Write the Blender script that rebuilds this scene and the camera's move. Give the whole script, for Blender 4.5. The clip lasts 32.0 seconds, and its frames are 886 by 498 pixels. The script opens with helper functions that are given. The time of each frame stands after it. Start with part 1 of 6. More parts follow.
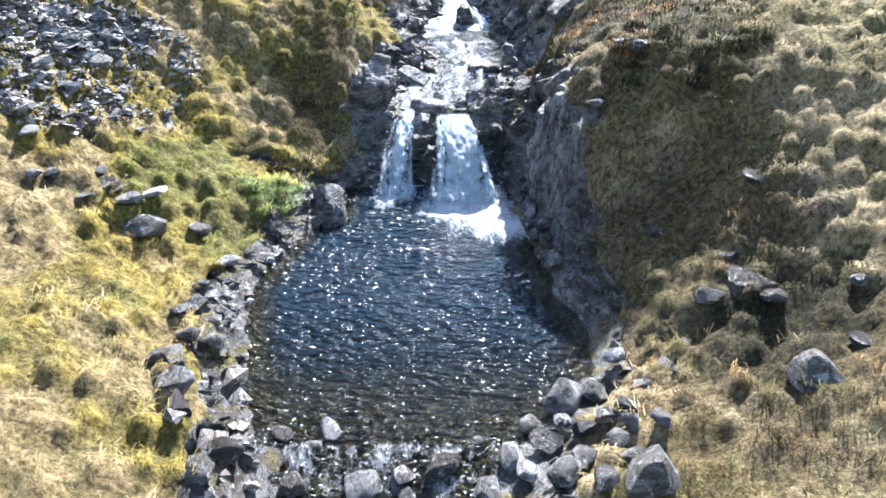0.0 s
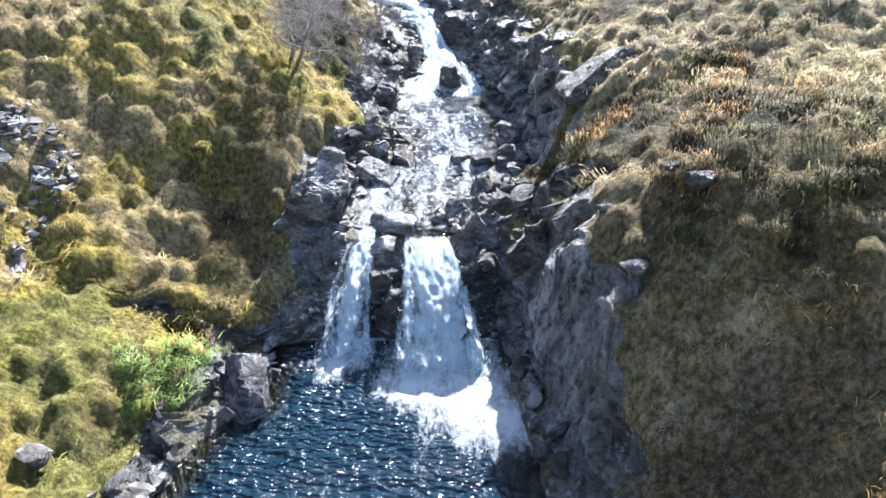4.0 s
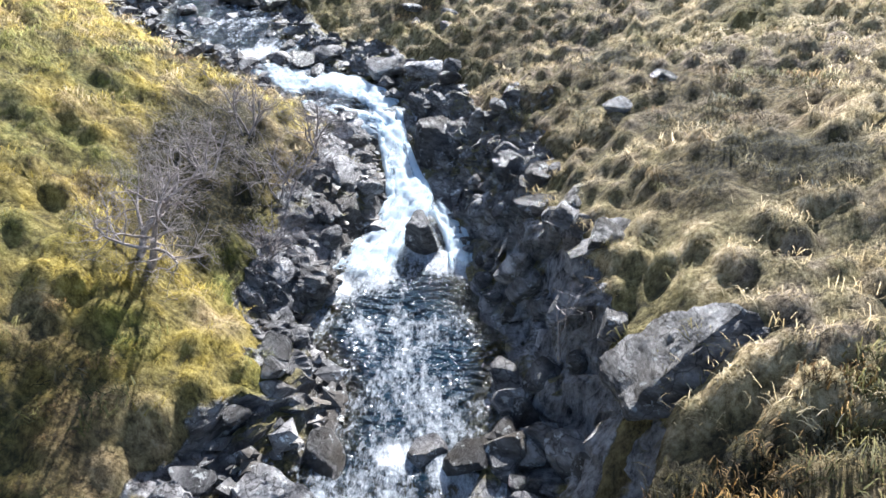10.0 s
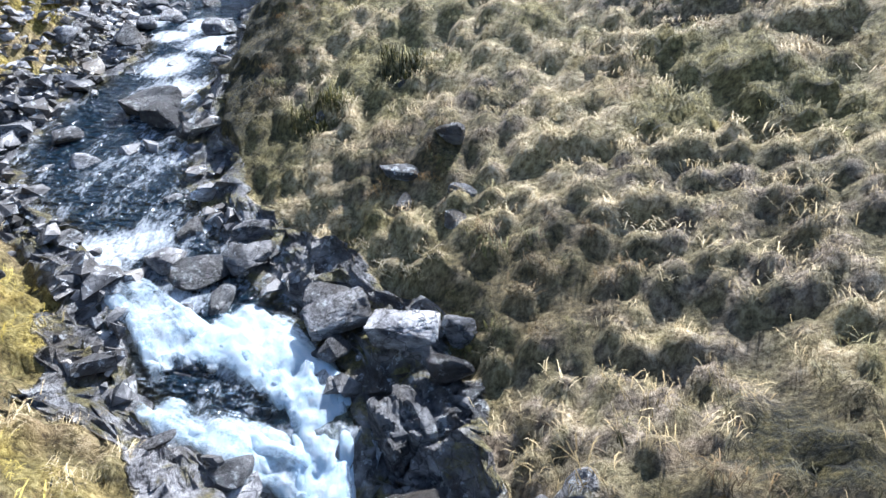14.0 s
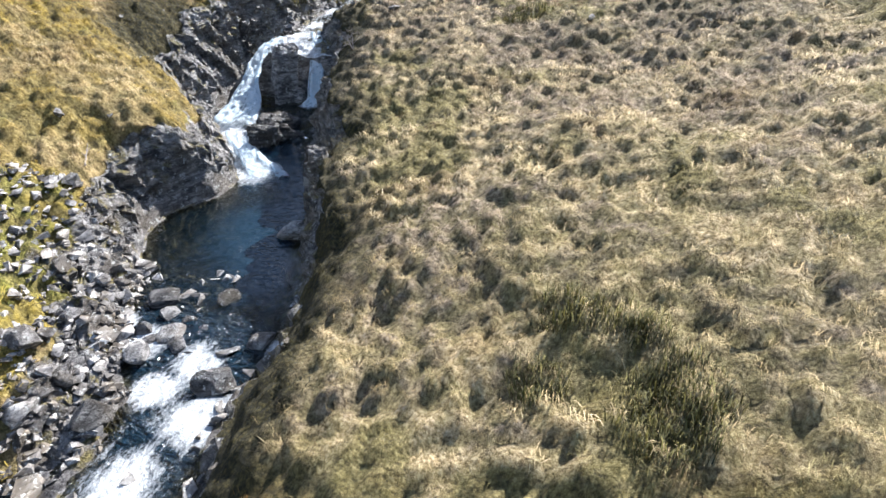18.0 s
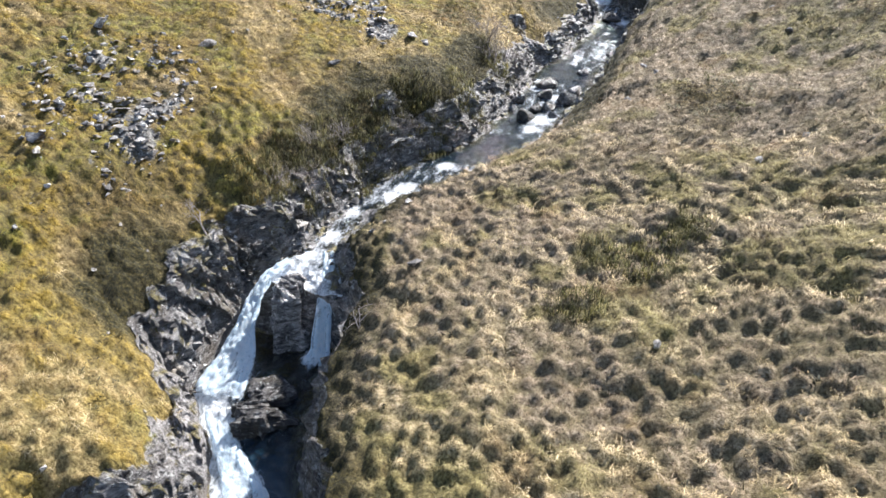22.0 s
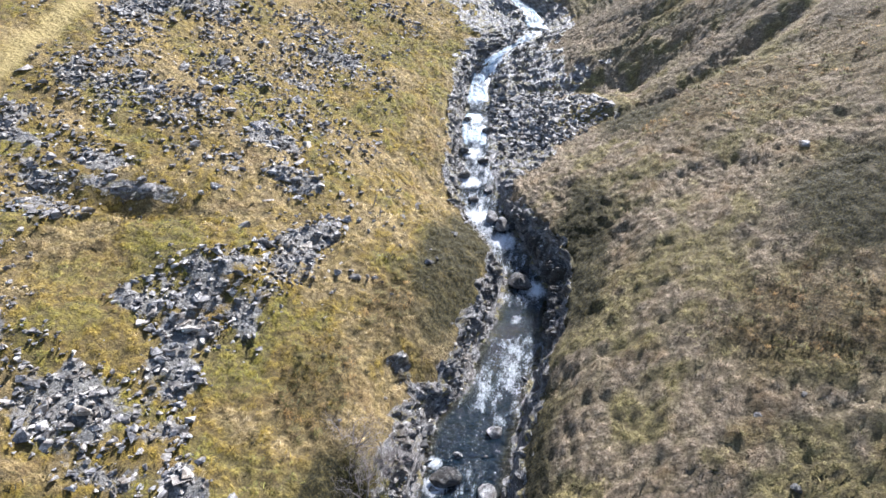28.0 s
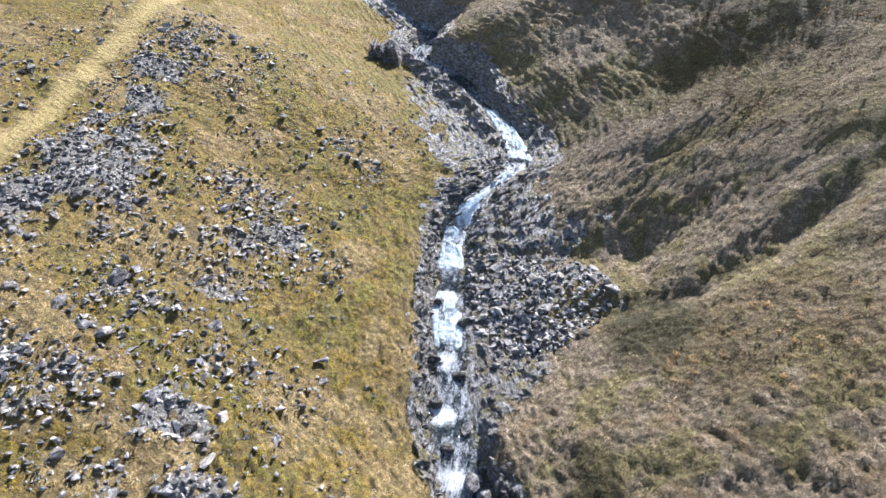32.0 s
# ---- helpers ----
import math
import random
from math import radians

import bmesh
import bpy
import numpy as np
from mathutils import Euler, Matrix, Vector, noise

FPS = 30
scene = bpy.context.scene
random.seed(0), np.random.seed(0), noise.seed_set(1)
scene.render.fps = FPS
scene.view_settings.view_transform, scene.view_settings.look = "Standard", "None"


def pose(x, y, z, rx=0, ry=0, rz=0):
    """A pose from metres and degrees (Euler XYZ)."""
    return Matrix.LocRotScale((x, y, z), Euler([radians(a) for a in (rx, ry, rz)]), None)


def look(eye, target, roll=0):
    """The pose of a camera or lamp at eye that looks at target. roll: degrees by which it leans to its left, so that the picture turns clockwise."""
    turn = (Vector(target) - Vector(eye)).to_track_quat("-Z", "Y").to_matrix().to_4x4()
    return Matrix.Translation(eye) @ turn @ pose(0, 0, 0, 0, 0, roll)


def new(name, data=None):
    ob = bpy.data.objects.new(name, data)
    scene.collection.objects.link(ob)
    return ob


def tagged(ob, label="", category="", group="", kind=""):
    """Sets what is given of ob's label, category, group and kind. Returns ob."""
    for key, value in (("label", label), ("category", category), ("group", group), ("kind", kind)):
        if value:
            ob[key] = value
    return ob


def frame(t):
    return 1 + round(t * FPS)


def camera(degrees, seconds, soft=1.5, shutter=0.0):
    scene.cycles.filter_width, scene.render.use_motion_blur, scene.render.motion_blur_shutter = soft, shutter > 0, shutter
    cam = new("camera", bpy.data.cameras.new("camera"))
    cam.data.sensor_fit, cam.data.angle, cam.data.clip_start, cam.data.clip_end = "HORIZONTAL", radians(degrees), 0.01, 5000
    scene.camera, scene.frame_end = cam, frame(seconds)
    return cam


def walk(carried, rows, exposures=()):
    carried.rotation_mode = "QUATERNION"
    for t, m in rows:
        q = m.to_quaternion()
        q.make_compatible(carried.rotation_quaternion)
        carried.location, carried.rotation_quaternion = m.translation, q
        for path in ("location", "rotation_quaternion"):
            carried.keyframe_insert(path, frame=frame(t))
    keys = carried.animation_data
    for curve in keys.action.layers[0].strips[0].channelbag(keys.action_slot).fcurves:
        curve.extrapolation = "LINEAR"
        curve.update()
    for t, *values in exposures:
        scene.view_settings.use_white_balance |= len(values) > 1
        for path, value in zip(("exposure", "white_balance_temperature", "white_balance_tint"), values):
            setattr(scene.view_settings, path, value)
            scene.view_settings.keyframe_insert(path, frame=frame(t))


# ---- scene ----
cam = camera(66.4, 32.0)
METRES, EYE, TILT, LEAN, TURN = 140.0, 12.8, -32.0, 0.5, 0.0
ROWS = [
    (0.0, 0.0, 0.0, 0.0, -0.0, 0.0, -0.0),
    (0.5, 0.0007, 0.0078, 0.0053, -0.01, 0.05, 0.01),
    (1.0, 0.0014, 0.0153, 0.0107, -0.03, 0.09, 0.02),
    (1.5, 0.0022, 0.0225, 0.0158, -0.05, 0.15, 0.01),
    (2.0, 0.003, 0.0295, 0.0205, -0.08, 0.24, 0.0),
    (2.5, 0.0037, 0.0362, 0.0248, -0.15, 0.31, -0.01),
    (3.0, 0.0047, 0.0428, 0.0288, -0.1, 0.38, -0.02),
    (3.5, 0.0055, 0.0495, 0.033, -0.11, 0.4, -0.03),
    (5.5, 0.0079, 0.0748, 0.0501, -0.21, 0.59, -0.15),
    (6.0, 0.0085, 0.0811, 0.0543, -0.2, 0.59, -0.17),
    (6.5, 0.0091, 0.0875, 0.0586, -0.21, 0.61, -0.2),
    (7.0, 0.0097, 0.0939, 0.0629, -0.23, 0.63, -0.23),
    (7.5, 0.0102, 0.1003, 0.0673, -0.24, 0.66, -0.25),
    (8.0, 0.0109, 0.1066, 0.0719, -0.21, 0.65, -0.26),
    (8.5, 0.0114, 0.1128, 0.0765, -0.24, 0.7, -0.28),
    (9.0, 0.0121, 0.1191, 0.0812, -0.22, 0.7, -0.28),
    (9.5, 0.0125, 0.1258, 0.0861, -0.3, 0.73, -0.28),
    (10.0, 0.013, 0.133, 0.0912, -0.3, 0.79, -0.31),
    (10.5, 0.0137, 0.1412, 0.0973, -0.25, 0.79, -0.32),
    (11.0, 0.0142, 0.1507, 0.104, -0.13, 0.86, -0.42),
    (11.5, 0.0151, 0.1613, 0.1113, 0.26, 0.9, -0.6),
    (12.0, 0.0158, 0.1725, 0.1194, 0.52, 0.85, -0.75),
    (12.5, 0.0167, 0.1846, 0.1279, 0.68, 0.83, -0.81),
    (13.0, 0.0174, 0.1972, 0.1368, 1.06, 0.86, -1.05),
    (13.5, 0.0181, 0.2107, 0.146, 2.54, 0.83, -1.92),
    (14.0, 0.019, 0.2248, 0.156, 3.06, 0.78, -2.21),
    (14.5, 0.0196, 0.2382, 0.1682, 3.03, 0.73, -2.19),
    (15.0, 0.0203, 0.2488, 0.1841, 3.14, 0.63, -2.2),
    (15.5, 0.021, 0.2565, 0.201, 3.11, 0.63, -2.25),
    (17.5, 0.0231, 0.2777, 0.2586, 10.73, 0.47, -6.84),
    (18.0, 0.0225, 0.2832, 0.2728, 12.6, 0.28, -7.98),
    (18.5, 0.0216, 0.2889, 0.2871, 14.87, 0.01, -9.35),
    (19.0, 0.0201, 0.2949, 0.3016, 16.76, -0.26, -10.52),
    (19.5, 0.0181, 0.3012, 0.3164, 18.34, -0.52, -11.47),
    (20.0, 0.0155, 0.3077, 0.3313, 18.89, -0.6, -11.85),
    (20.5, 0.0128, 0.3142, 0.3461, 19.04, -0.59, -12.01),
    (21.0, 0.0097, 0.3206, 0.3611, 19.0, -0.58, -12.03),
    (21.5, 0.0059, 0.328, 0.3768, 18.9, -0.51, -11.99),
    (22.0, 0.0018, 0.3364, 0.3931, 17.1, -0.1, -11.0),
    (22.5, -0.0031, 0.3457, 0.4098, 15.08, 0.3, -9.9),
    (23.0, -0.0079, 0.3558, 0.4268, 13.56, 0.62, -9.08),
    (23.5, -0.0128, 0.3662, 0.4443, 12.92, 0.74, -8.71),
    (24.0, -0.0176, 0.3768, 0.4623, 12.61, 0.81, -8.55),
    (24.5, -0.0222, 0.3878, 0.4806, 12.57, 0.86, -8.53),
    (25.0, -0.0264, 0.3991, 0.4993, 12.57, 0.9, -8.51),
    (25.5, -0.0307, 0.4104, 0.5183, 12.39, 0.96, -8.4),
    (27.5, -0.0457, 0.4568, 0.5959, 10.78, 1.37, -7.35),
    (28.0, -0.0494, 0.4683, 0.6154, 8.99, 1.67, -6.27),
    (28.5, -0.0533, 0.4796, 0.6349, 7.65, 1.88, -5.48),
    (29.0, -0.0563, 0.4912, 0.6545, 7.31, 1.97, -5.24),
    (29.5, -0.0595, 0.5033, 0.6738, 7.28, 2.04, -5.22),
    (30.0, -0.0623, 0.5163, 0.6925, 7.3, 2.07, -5.18),
    (30.5, -0.065, 0.5304, 0.712, 7.3, 2.07, -5.12),
    (31.0, -0.0675, 0.5455, 0.7326, 7.31, 2.08, -5.05),
    (31.5, -0.0706, 0.5614, 0.7538, 7.26, 2.07, -4.99),
    (32.0, -0.0732, 0.5781, 0.7757, 7.28, 2.08, -4.92),
]
# The camera's own exposure drops as it climbs into the sun.
EXPOSURES = [(0, 2.17, 5900, 10), (2, 2.28, 5950, 10), (4, 2.26, 5950, 10), (9, 1.9, 6050, 10), (12, 1.84, 6000, 10), (14, 1.8, 5600, 10), (15.5, 1.9, 5750, 10), (18, 1.78, 6300, 10), (20, 1.78, 6450, 10), (26, 1.68, 6150, 12), (32, 1.52, 6050, 13)]
walk(cam, [(t, pose(0, 0, EYE, TILT, LEAN, TURN) @ pose(METRES * x, METRES * y, METRES * z, 90 + pitch, roll, yaw)) for t, x, y, z, yaw, pitch, roll in ROWS], EXPOSURES)

# ---- light ----
SUN_TURN, SUN_RISE = 17.0, 37.0
world = bpy.data.worlds.new("world")
scene.world = world
world.use_nodes = True
sky_nodes = world.node_tree.nodes
sky = sky_nodes.new("ShaderNodeTexSky")
sky.sky_type, sky.sun_disc = "NISHITA", False
sky.sun_elevation, sky.sun_rotation = radians(SUN_RISE), radians(SUN_TURN)
sky_nodes["Background"].inputs["Strength"].default_value = 0.09
world.node_tree.links.new(sky.outputs[0], sky_nodes["Background"].inputs["Color"])
sun_data = bpy.data.lights.new("sun", "SUN")
sun_data.energy, sun_data.angle, sun_data.color = 5.0, radians(0.6), (1.0, 0.98, 0.955)
sun = new("sun", sun_data)
to_sun = Vector((math.sin(radians(SUN_TURN)) * math.cos(radians(SUN_RISE)), math.cos(radians(SUN_TURN)) * math.cos(radians(SUN_RISE)), math.sin(radians(SUN_RISE))))
sun.matrix_world = look(to_sun * 400, (0, 0, 0))

# ---- lie of the land ----
# The beck, reach by reach: y along the valley, x of its two edges, level of the water.
LOWER_POOL = [
    (-40, -9, -3, -2.6),
    (0, -5.5, 0.5, -1),
    (8, -4.7, 1.4, -0.55),
    (10.3, -4.6, 1.6, -0.3),
    (11.6, -4.9, 2.2, -0.02),
    (13, -5.4, 3.6, 0),
    (14.2, -5.8, 4.4, 0),
    (16, -6.1, 4.2, 0),
    (18, -6.4, 3.5, 0),
    (20, -6.0, 3.2, 0),
    (21.5, -5.3, 3, 0),
    (23, -4.4, 2.8, 0),
    (24.2, -4.3, 2.6, 0),
    (25.1, -4.4, 2.4, 0),
    (25.5, -3.1, 2.3, 0.02),
    (27.5, -2.2, 1.4, 2.3),
    (29, -2.3, 1.1, 2.42),
    (31, -2, 2.8, 2.62),
    (32.6, -0.7, 3, 2.86),
    (34.2, -0.9, 3.2, 2.92),
    (36, -1.6, 3.2, 2.97),
    (38, -1.5, 2.8, 3),
]
MIDDLE_BECK = [
    (39.8, -0.8, 2.4, 3.02),
    (42.3, 0.1, 2.1, 3.15),
    (44.8, -0.4, 0.8, 3.7),
    (46.1, -0.7, 0.5, 4.15),
    (46.8, -2.6, 0.5, 4.5),
    (47.5, -4.0, 0.4, 4.85),
    (48.4, -4.6, 0.1, 5.0),
    (49.6, -5.3, -0.7, 5.1),
    (51.8, -7, -2.5, 5.45),
    (54.5, -10.3, -4.9, 5.8),
    (57.5, -13, -6.2, 6.05),
    (62.6, -12.8, -7.8, 6.45),
    (68.6, -13, -8.4, 6.85),
    (70.5, -14.5, -8.1, 6.95),
    (73, -16.2, -8.1, 7.15),
    (75.6, -17.2, -8.8, 7.2),
    (79, -19.3, -10.4, 7.22),
    (81, -19.6, -11.2, 7.25),
    (83.6, -17.9, -11.4, 7.28),
    (86, -18.0, -12.6, 7.3),
    (88.5, -19.8, -13.9, 7.4),
]
TWIN_FALLS = [
    (91, -22.8, -14.9, 8.3),
    (94.5, -22.9, -16, 8.5),
    (97.2, -23, -16.4, 8.6),
    (98.7, -22.9, -17.4, 11.25),
    (100.5, -22.1, -18.1, 11.8),
    (102, -21.4, -19.2, 12.1),
    (104.5, -21.4, -19.3, 12.35),
    (107, -21.0, -18.8, 12.75),
    (110.6, -20.3, -15.9, 13.25),
    (115, -18.0, -12.0, 13.8),
    (120, -15.2, -9.8, 14.15),
    (125, -14.8, -9.2, 14.5),
    (131, -14.7, -8.1, 15),
    (137, -14.3, -7.9, 15.5),
    (140.5, -12.8, -7.4, 15.85),
    (144.5, -12.2, -7, 16.25),
    (148, -11.7, -6.3, 16.6),
    (152, -11.2, -6.4, 17),
]
UPPER_BECK = [
    (155.5, -11, -7, 17.4),
    (159.5, -13.8, -9.4, 18.05),
    (163, -16, -11, 18.7),
    (167.5, -17.8, -13, 19.45),
    (173, -18.5, -14.1, 20.35),
    (180, -19.8, -15.3, 21.5),
    (187, -20.6, -16.7, 22.3),
    (190, -20.7, -17.2, 22.7),
    (195.2, -20.9, -18.2, 23.9),
    (200, -18.2, -16.1, 27),
    (207.5, -13.9, -10.8, 28.85),
    (214.5, -15.3, -12.2, 30),
    (221, -19.1, -16.5, 30.9),
    (232, -26.6, -21.5, 32.4),
    (241, -33.8, -29.9, 33.7),
    (251.5, -33.8, -28.8, 35.2),
    (263, -42, -39.3, 37),
    (300, -58, -55, 44),
]
BECK = np.array(LOWER_POOL + MIDDLE_BECK + TWIN_FALLS + UPPER_BECK, float)
OUT = np.array([0, 0.5, 1, 1.5, 2, 2.5, 3, 3.5, 4.5, 6.5, 9, 18, 36, 70.0])
sections = []


def section(y, left, right):
    """One cross section of the valley: its heights 1.5, 4, 9, 18, 36 and 70 m from the water's left and right edge."""
    z = float(np.interp(y, BECK[:, 0], BECK[:, 3])) + 0.06
    both = []
    for side in (left, right):
        h = np.interp(OUT, [0, 1.5, 4, 9, 18, 36, 70], (z, *side))
        both.append(np.where(OUT < 1.5, z + (side[0] - z) * (OUT / 1.5) ** 0.75, h))
    sections.append((y, *both))


def bluff(y, left, right):
    """A cross section where rock walls stand: pairs of distance from the water and height, and the far slope."""
    z = float(np.interp(y, BECK[:, 0], BECK[:, 3])) + 0.06
    far = [[np.interp(y, [p[0] for p in FAR], [p[k][m] for p in FAR]) for m in range(2)] for k in (1, 2)]
    sections.append((y, *(np.interp(OUT, [0, *[p[0] for p in near], 36, 70], [z, *[p[1] for p in near], *out]) for near, out in zip((left, right), far))))


# The far slopes, 36 and 70 m from the water.
FAR = [(12, (13.7, 27.1), (10.2, 18.3)), (24.5, (15.3, 28.7), (11.2, 18.3)), (38, (18, 31.3), (12.5, 19.4)), (52, (20.5, 34), (14.5, 21.9)), (84, (25.3, 36), (17.8, 27.3)), (97, (26.8, 36), (18.6, 29.1))]
section(-30, (-2, -1.4, 0.1, 3.6, 11, 24.9), (-1.8, -1.3, -0.1, 2.6, 8.6, 20))
section(8, (0.6, 1.6, 3.3, 6.5, 13.4, 26.8), (0.3, 1, 2.7, 5.5, 10, 18.5))
bluff(14, [(1.5, 0.9), (4, 2.2), (9, 3.8), (18, 6.9)], [(0.6, 0.4), (1.2, 0.8), (2, 1.2), (4.4, 1.7), (9, 3.6), (18, 6.2)])
bluff(17.8, [(1.2, 0.5), (4, 1.9), (9, 3.9), (18, 7.2)], [(0.6, 0.7), (1.1, 1.3), (3.4, 2.3), (5.5, 3.6), (9, 5.0), (18, 6.8)])
bluff(19.6, [(1.2, 0.5), (4.4, 2.1), (9, 4.0), (18, 7.5)], [(0.6, 0.6), (1.3, 1.8), (2.6, 2.8), (3.5, 3.1), (5.5, 4.5), (9, 5.6), (18, 7.0)])
bluff(21, [(1.3, 0.6), (2.9, 1.6), (9, 4.0), (18, 7.7)], [(0.5, 0.5), (1.0, 2.4), (1.5, 4.0), (2.1, 4.4), (3, 4.6), (4.5, 5.2), (6.5, 6.0), (9, 6.4), (18, 7.3)])
bluff(22.6, [(1.5, 0.8), (2.7, 1.3), (9, 4.1), (18, 7.9)], [(0.6, 0.4), (1.0, 3.2), (1.5, 4.4), (2, 4.8), (3, 5.2), (4.1, 5.8), (6.5, 6.6), (9, 6.9), (18, 7.5)])
bluff(24, [(1.4, 1.0), (2.6, 1.3), (8, 3.8), (18, 8.1)], [(0.6, 0.5), (1.0, 4.8), (1.5, 5.3), (2.3, 5.7), (4, 6.4), (5.3, 6.9), (9, 7.3), (18, 7.9)])
bluff(25.4, [(0.6, 0.3), (1.5, 0.7), (2.5, 1.0), (4.5, 1.9), (9, 4.4), (18, 8.4)], [(0.9, 0.7), (1.4, 4.6), (2, 5.5), (3, 5.9), (4.5, 6.6), (9, 7.4), (18, 8.0)])
bluff(27.3, [(0.5, 1.7), (1, 1.0), (2.5, 1.1), (4.3, 2.3), (6.2, 3.6), (9, 4.8), (18, 8.8)], [(0.6, 2.1), (1.2, 2.2), (2, 2.1), (2.5, 2.4), (3, 5.2), (4.1, 5.9), (5.5, 6.7), (7.2, 7.2), (18, 8.1)])
bluff(29.4, [(0.5, 2.9), (1, 3.3), (2, 3.2), (3.7, 2.6), (5.2, 3.5), (7.7, 5.2), (9, 5.6), (18, 9.3)], [(0.5, 2.6), (1.5, 2.7), (2.5, 2.9), (3, 3.1), (3.6, 5.2), (4.5, 5.7), (7, 6.7), (9, 7.4), (18, 8.4)])
bluff(31, [(0.5, 3.1), (1.2, 3.5), (2.4, 4.1), (3, 4.4), (4, 4.4), (5, 5.0), (9, 6.5), (18, 9.7)], [(0.5, 2.8), (1.5, 3.1), (2, 3.5), (2.5, 5.7), (3, 6.1), (4, 6.9), (5.2, 7.0), (7.8, 7.7), (18, 8.6)])
bluff(32.5, [(0.5, 3.2), (1.2, 3.4), (2.5, 4.4), (4, 4.9), (7, 6.15), (9, 6.9), (18, 10)], [(0.5, 2.9), (1.5, 3.1), (2, 5.9), (2.5, 6.3), (3.5, 7.0), (4.5, 7.4), (9, 8.3), (18, 8.9)])
bluff(35, [(0.5, 3.3), (1.5, 3.8), (2.5, 4.4), (3.2, 5.2), (5.4, 6.9), (9, 8.3), (18, 10.7)], [(0.5, 3.0), (1.0, 3.4), (1.5, 6.3), (2, 6.6), (3.2, 7.1), (4.5, 7.8), (9, 8.6), (18, 9.3)])
bluff(38.5, [(0.5, 3.6), (1.3, 4.5), (3, 5.6), (4.5, 6.8), (9, 8.8), (18, 11.4)], [(0.5, 3.6), (0.9, 4.5), (1.5, 5.7), (2.5, 6.7), (3.9, 7.4), (8.3, 8.7), (18, 9.8)])
bluff(42.4, [(0.5, 4.2), (1.5, 5.1), (4, 6.4), (9, 8.9), (18, 12.1)], [(0.5, 3.7), (1, 4.4), (2.1, 5.3), (2.5, 5.6), (3.6, 6.6), (5, 7.5), (9, 8.6), (18, 10)])
bluff(46, [(0.5, 4.9), (1.5, 5.4), (4, 6.4), (9, 9.0), (18, 12.6)], [(0.6, 4.3), (1.4, 5.0), (2.6, 5.8), (4, 6.7), (7.1, 7.6), (9, 8.2), (18, 10.3)])
bluff(50.5, [(1.5, 5.5), (4, 6.9), (9, 9.3), (18, 13.2)], [(0.6, 5.4), (1.5, 5.7), (3.6, 7.0), (7.2, 7.6), (9.2, 8.4), (18, 10.4)])
section(57, (6.3, 7.8, 10.2, 14.2, 21.4, 34.7), (6.7, 7.4, 8.8, 11.1, 15.4, 23))
section(65, (6.5, 8.3, 11.4, 15.6, 22.6, 35.4), (8.6, 9.9, 10.8, 12.7, 16.6, 24.6))
section(73, (8.3, 9.4, 12.7, 17.2, 23.9, 35.8), (10.1, 11.4, 12.7, 14.4, 17.7, 25.9))
section(81, (10.2, 12.5, 14.7, 18.8, 25, 36), (11.6, 12.5, 13.6, 14.9, 17.8, 27))
bluff(82.6, [(0.3, 9.9), (1.5, 11.5), (4, 12.8), (9, 14.9), (18, 19.1)], [(1.5, 11.6), (4, 12.5), (9, 13.5), (18, 14.8)])
bluff(84, [(0.3, 9.1), (1.5, 10.9), (4, 12.6), (9, 15.1), (18, 19.4)], [(1.5, 11.6), (4, 12.5), (9, 13.4), (18, 14.7)])
bluff(86, [(0.5, 8.0), (1.5, 9.3), (3, 11.3), (5.3, 13.2), (9, 15.6), (18, 19.9)], [(1.5, 11.8), (4, 12.6), (9, 13.5), (18, 14.6)])
bluff(87.6, [(0.6, 8.2), (1.6, 9.0), (3, 10.7), (5, 12.9), (9, 16.2), (18, 20.3)], [(1.5, 11.9), (4, 12.8), (9, 13.7), (18, 14.5)])
section(89, (10.2, 12.6, 16.6, 20.6, 26, 35.9), (12.0, 12.9, 13.8, 14.5, 17.8, 27.8))
section(93, (12.8, 15.2, 18.2, 21.4, 26.4, 36), (12.9, 13.8, 14.3, 15.0, 18.2, 28.4))
section(97, (14.6, 15.4, 19.4, 21.9, 26.8, 36), (13.4, 14.7, 14.8, 15.6, 18.6, 29.1))
section(106, (15.6, 17.8, 20, 22.8, 27.6, 36.4), (13.4, 15.0, 15.9, 16.9, 20.5, 31.5))
section(116, (16.9, 19.4, 21.2, 23.8, 28.4, 37.4), (15.2, 17.4, 19.0, 19.7, 24.3, 35.1))
section(128, (18.2, 20.6, 21.5, 23.0, 27.6, 38.4), (16.8, 19.2, 21.0, 23, 28.9, 39.5))
section(140, (17.8, 20.9, 22.2, 25.2, 30.0, 41.2), (18.9, 21.5, 24.3, 27.3, 33, 43.3))
section(152, (19.8, 21.5, 23.4, 25.8, 30.8, 43.8), (21.8, 23.3, 26.5, 30.0, 35.8, 46.5))
section(165, (20.7, 21.8, 24.2, 27.6, 35.4, 47.3), (21.6, 22.2, 24.9, 29.9, 37.1, 49.5))
section(178, (23.3, 24.8, 26.8, 29.8, 38.6, 50), (21, 21, 22.9, 28.2, 37.4, 52.4))
section(192, (26.1, 27.2, 29, 32, 40.7, 52.1), (23.9, 23.8, 24.2, 25.0, 39.6, 56.5))
section(206, (29.2, 29, 29.8, 33.1, 40.9, 53.5), (29.0, 29.7, 31.4, 35.4, 45, 59.8))
section(222, (33.3, 31.7, 32.3, 35.6, 42.5, 55.4), (33.1, 34.5, 37.1, 40.1, 49.2, 62.8))
section(245, (35.8, 35, 35.9, 39.1, 46, 59.3), (37.4, 39, 41.6, 45.7, 54.6, 69.2))
section(300, (43.2, 43.3, 44.4, 47.5, 55.2, 71.2), (47.1, 49, 52.3, 57.3, 66.5, 84.8))

FINE = np.arange(-60, 331, 0.5)


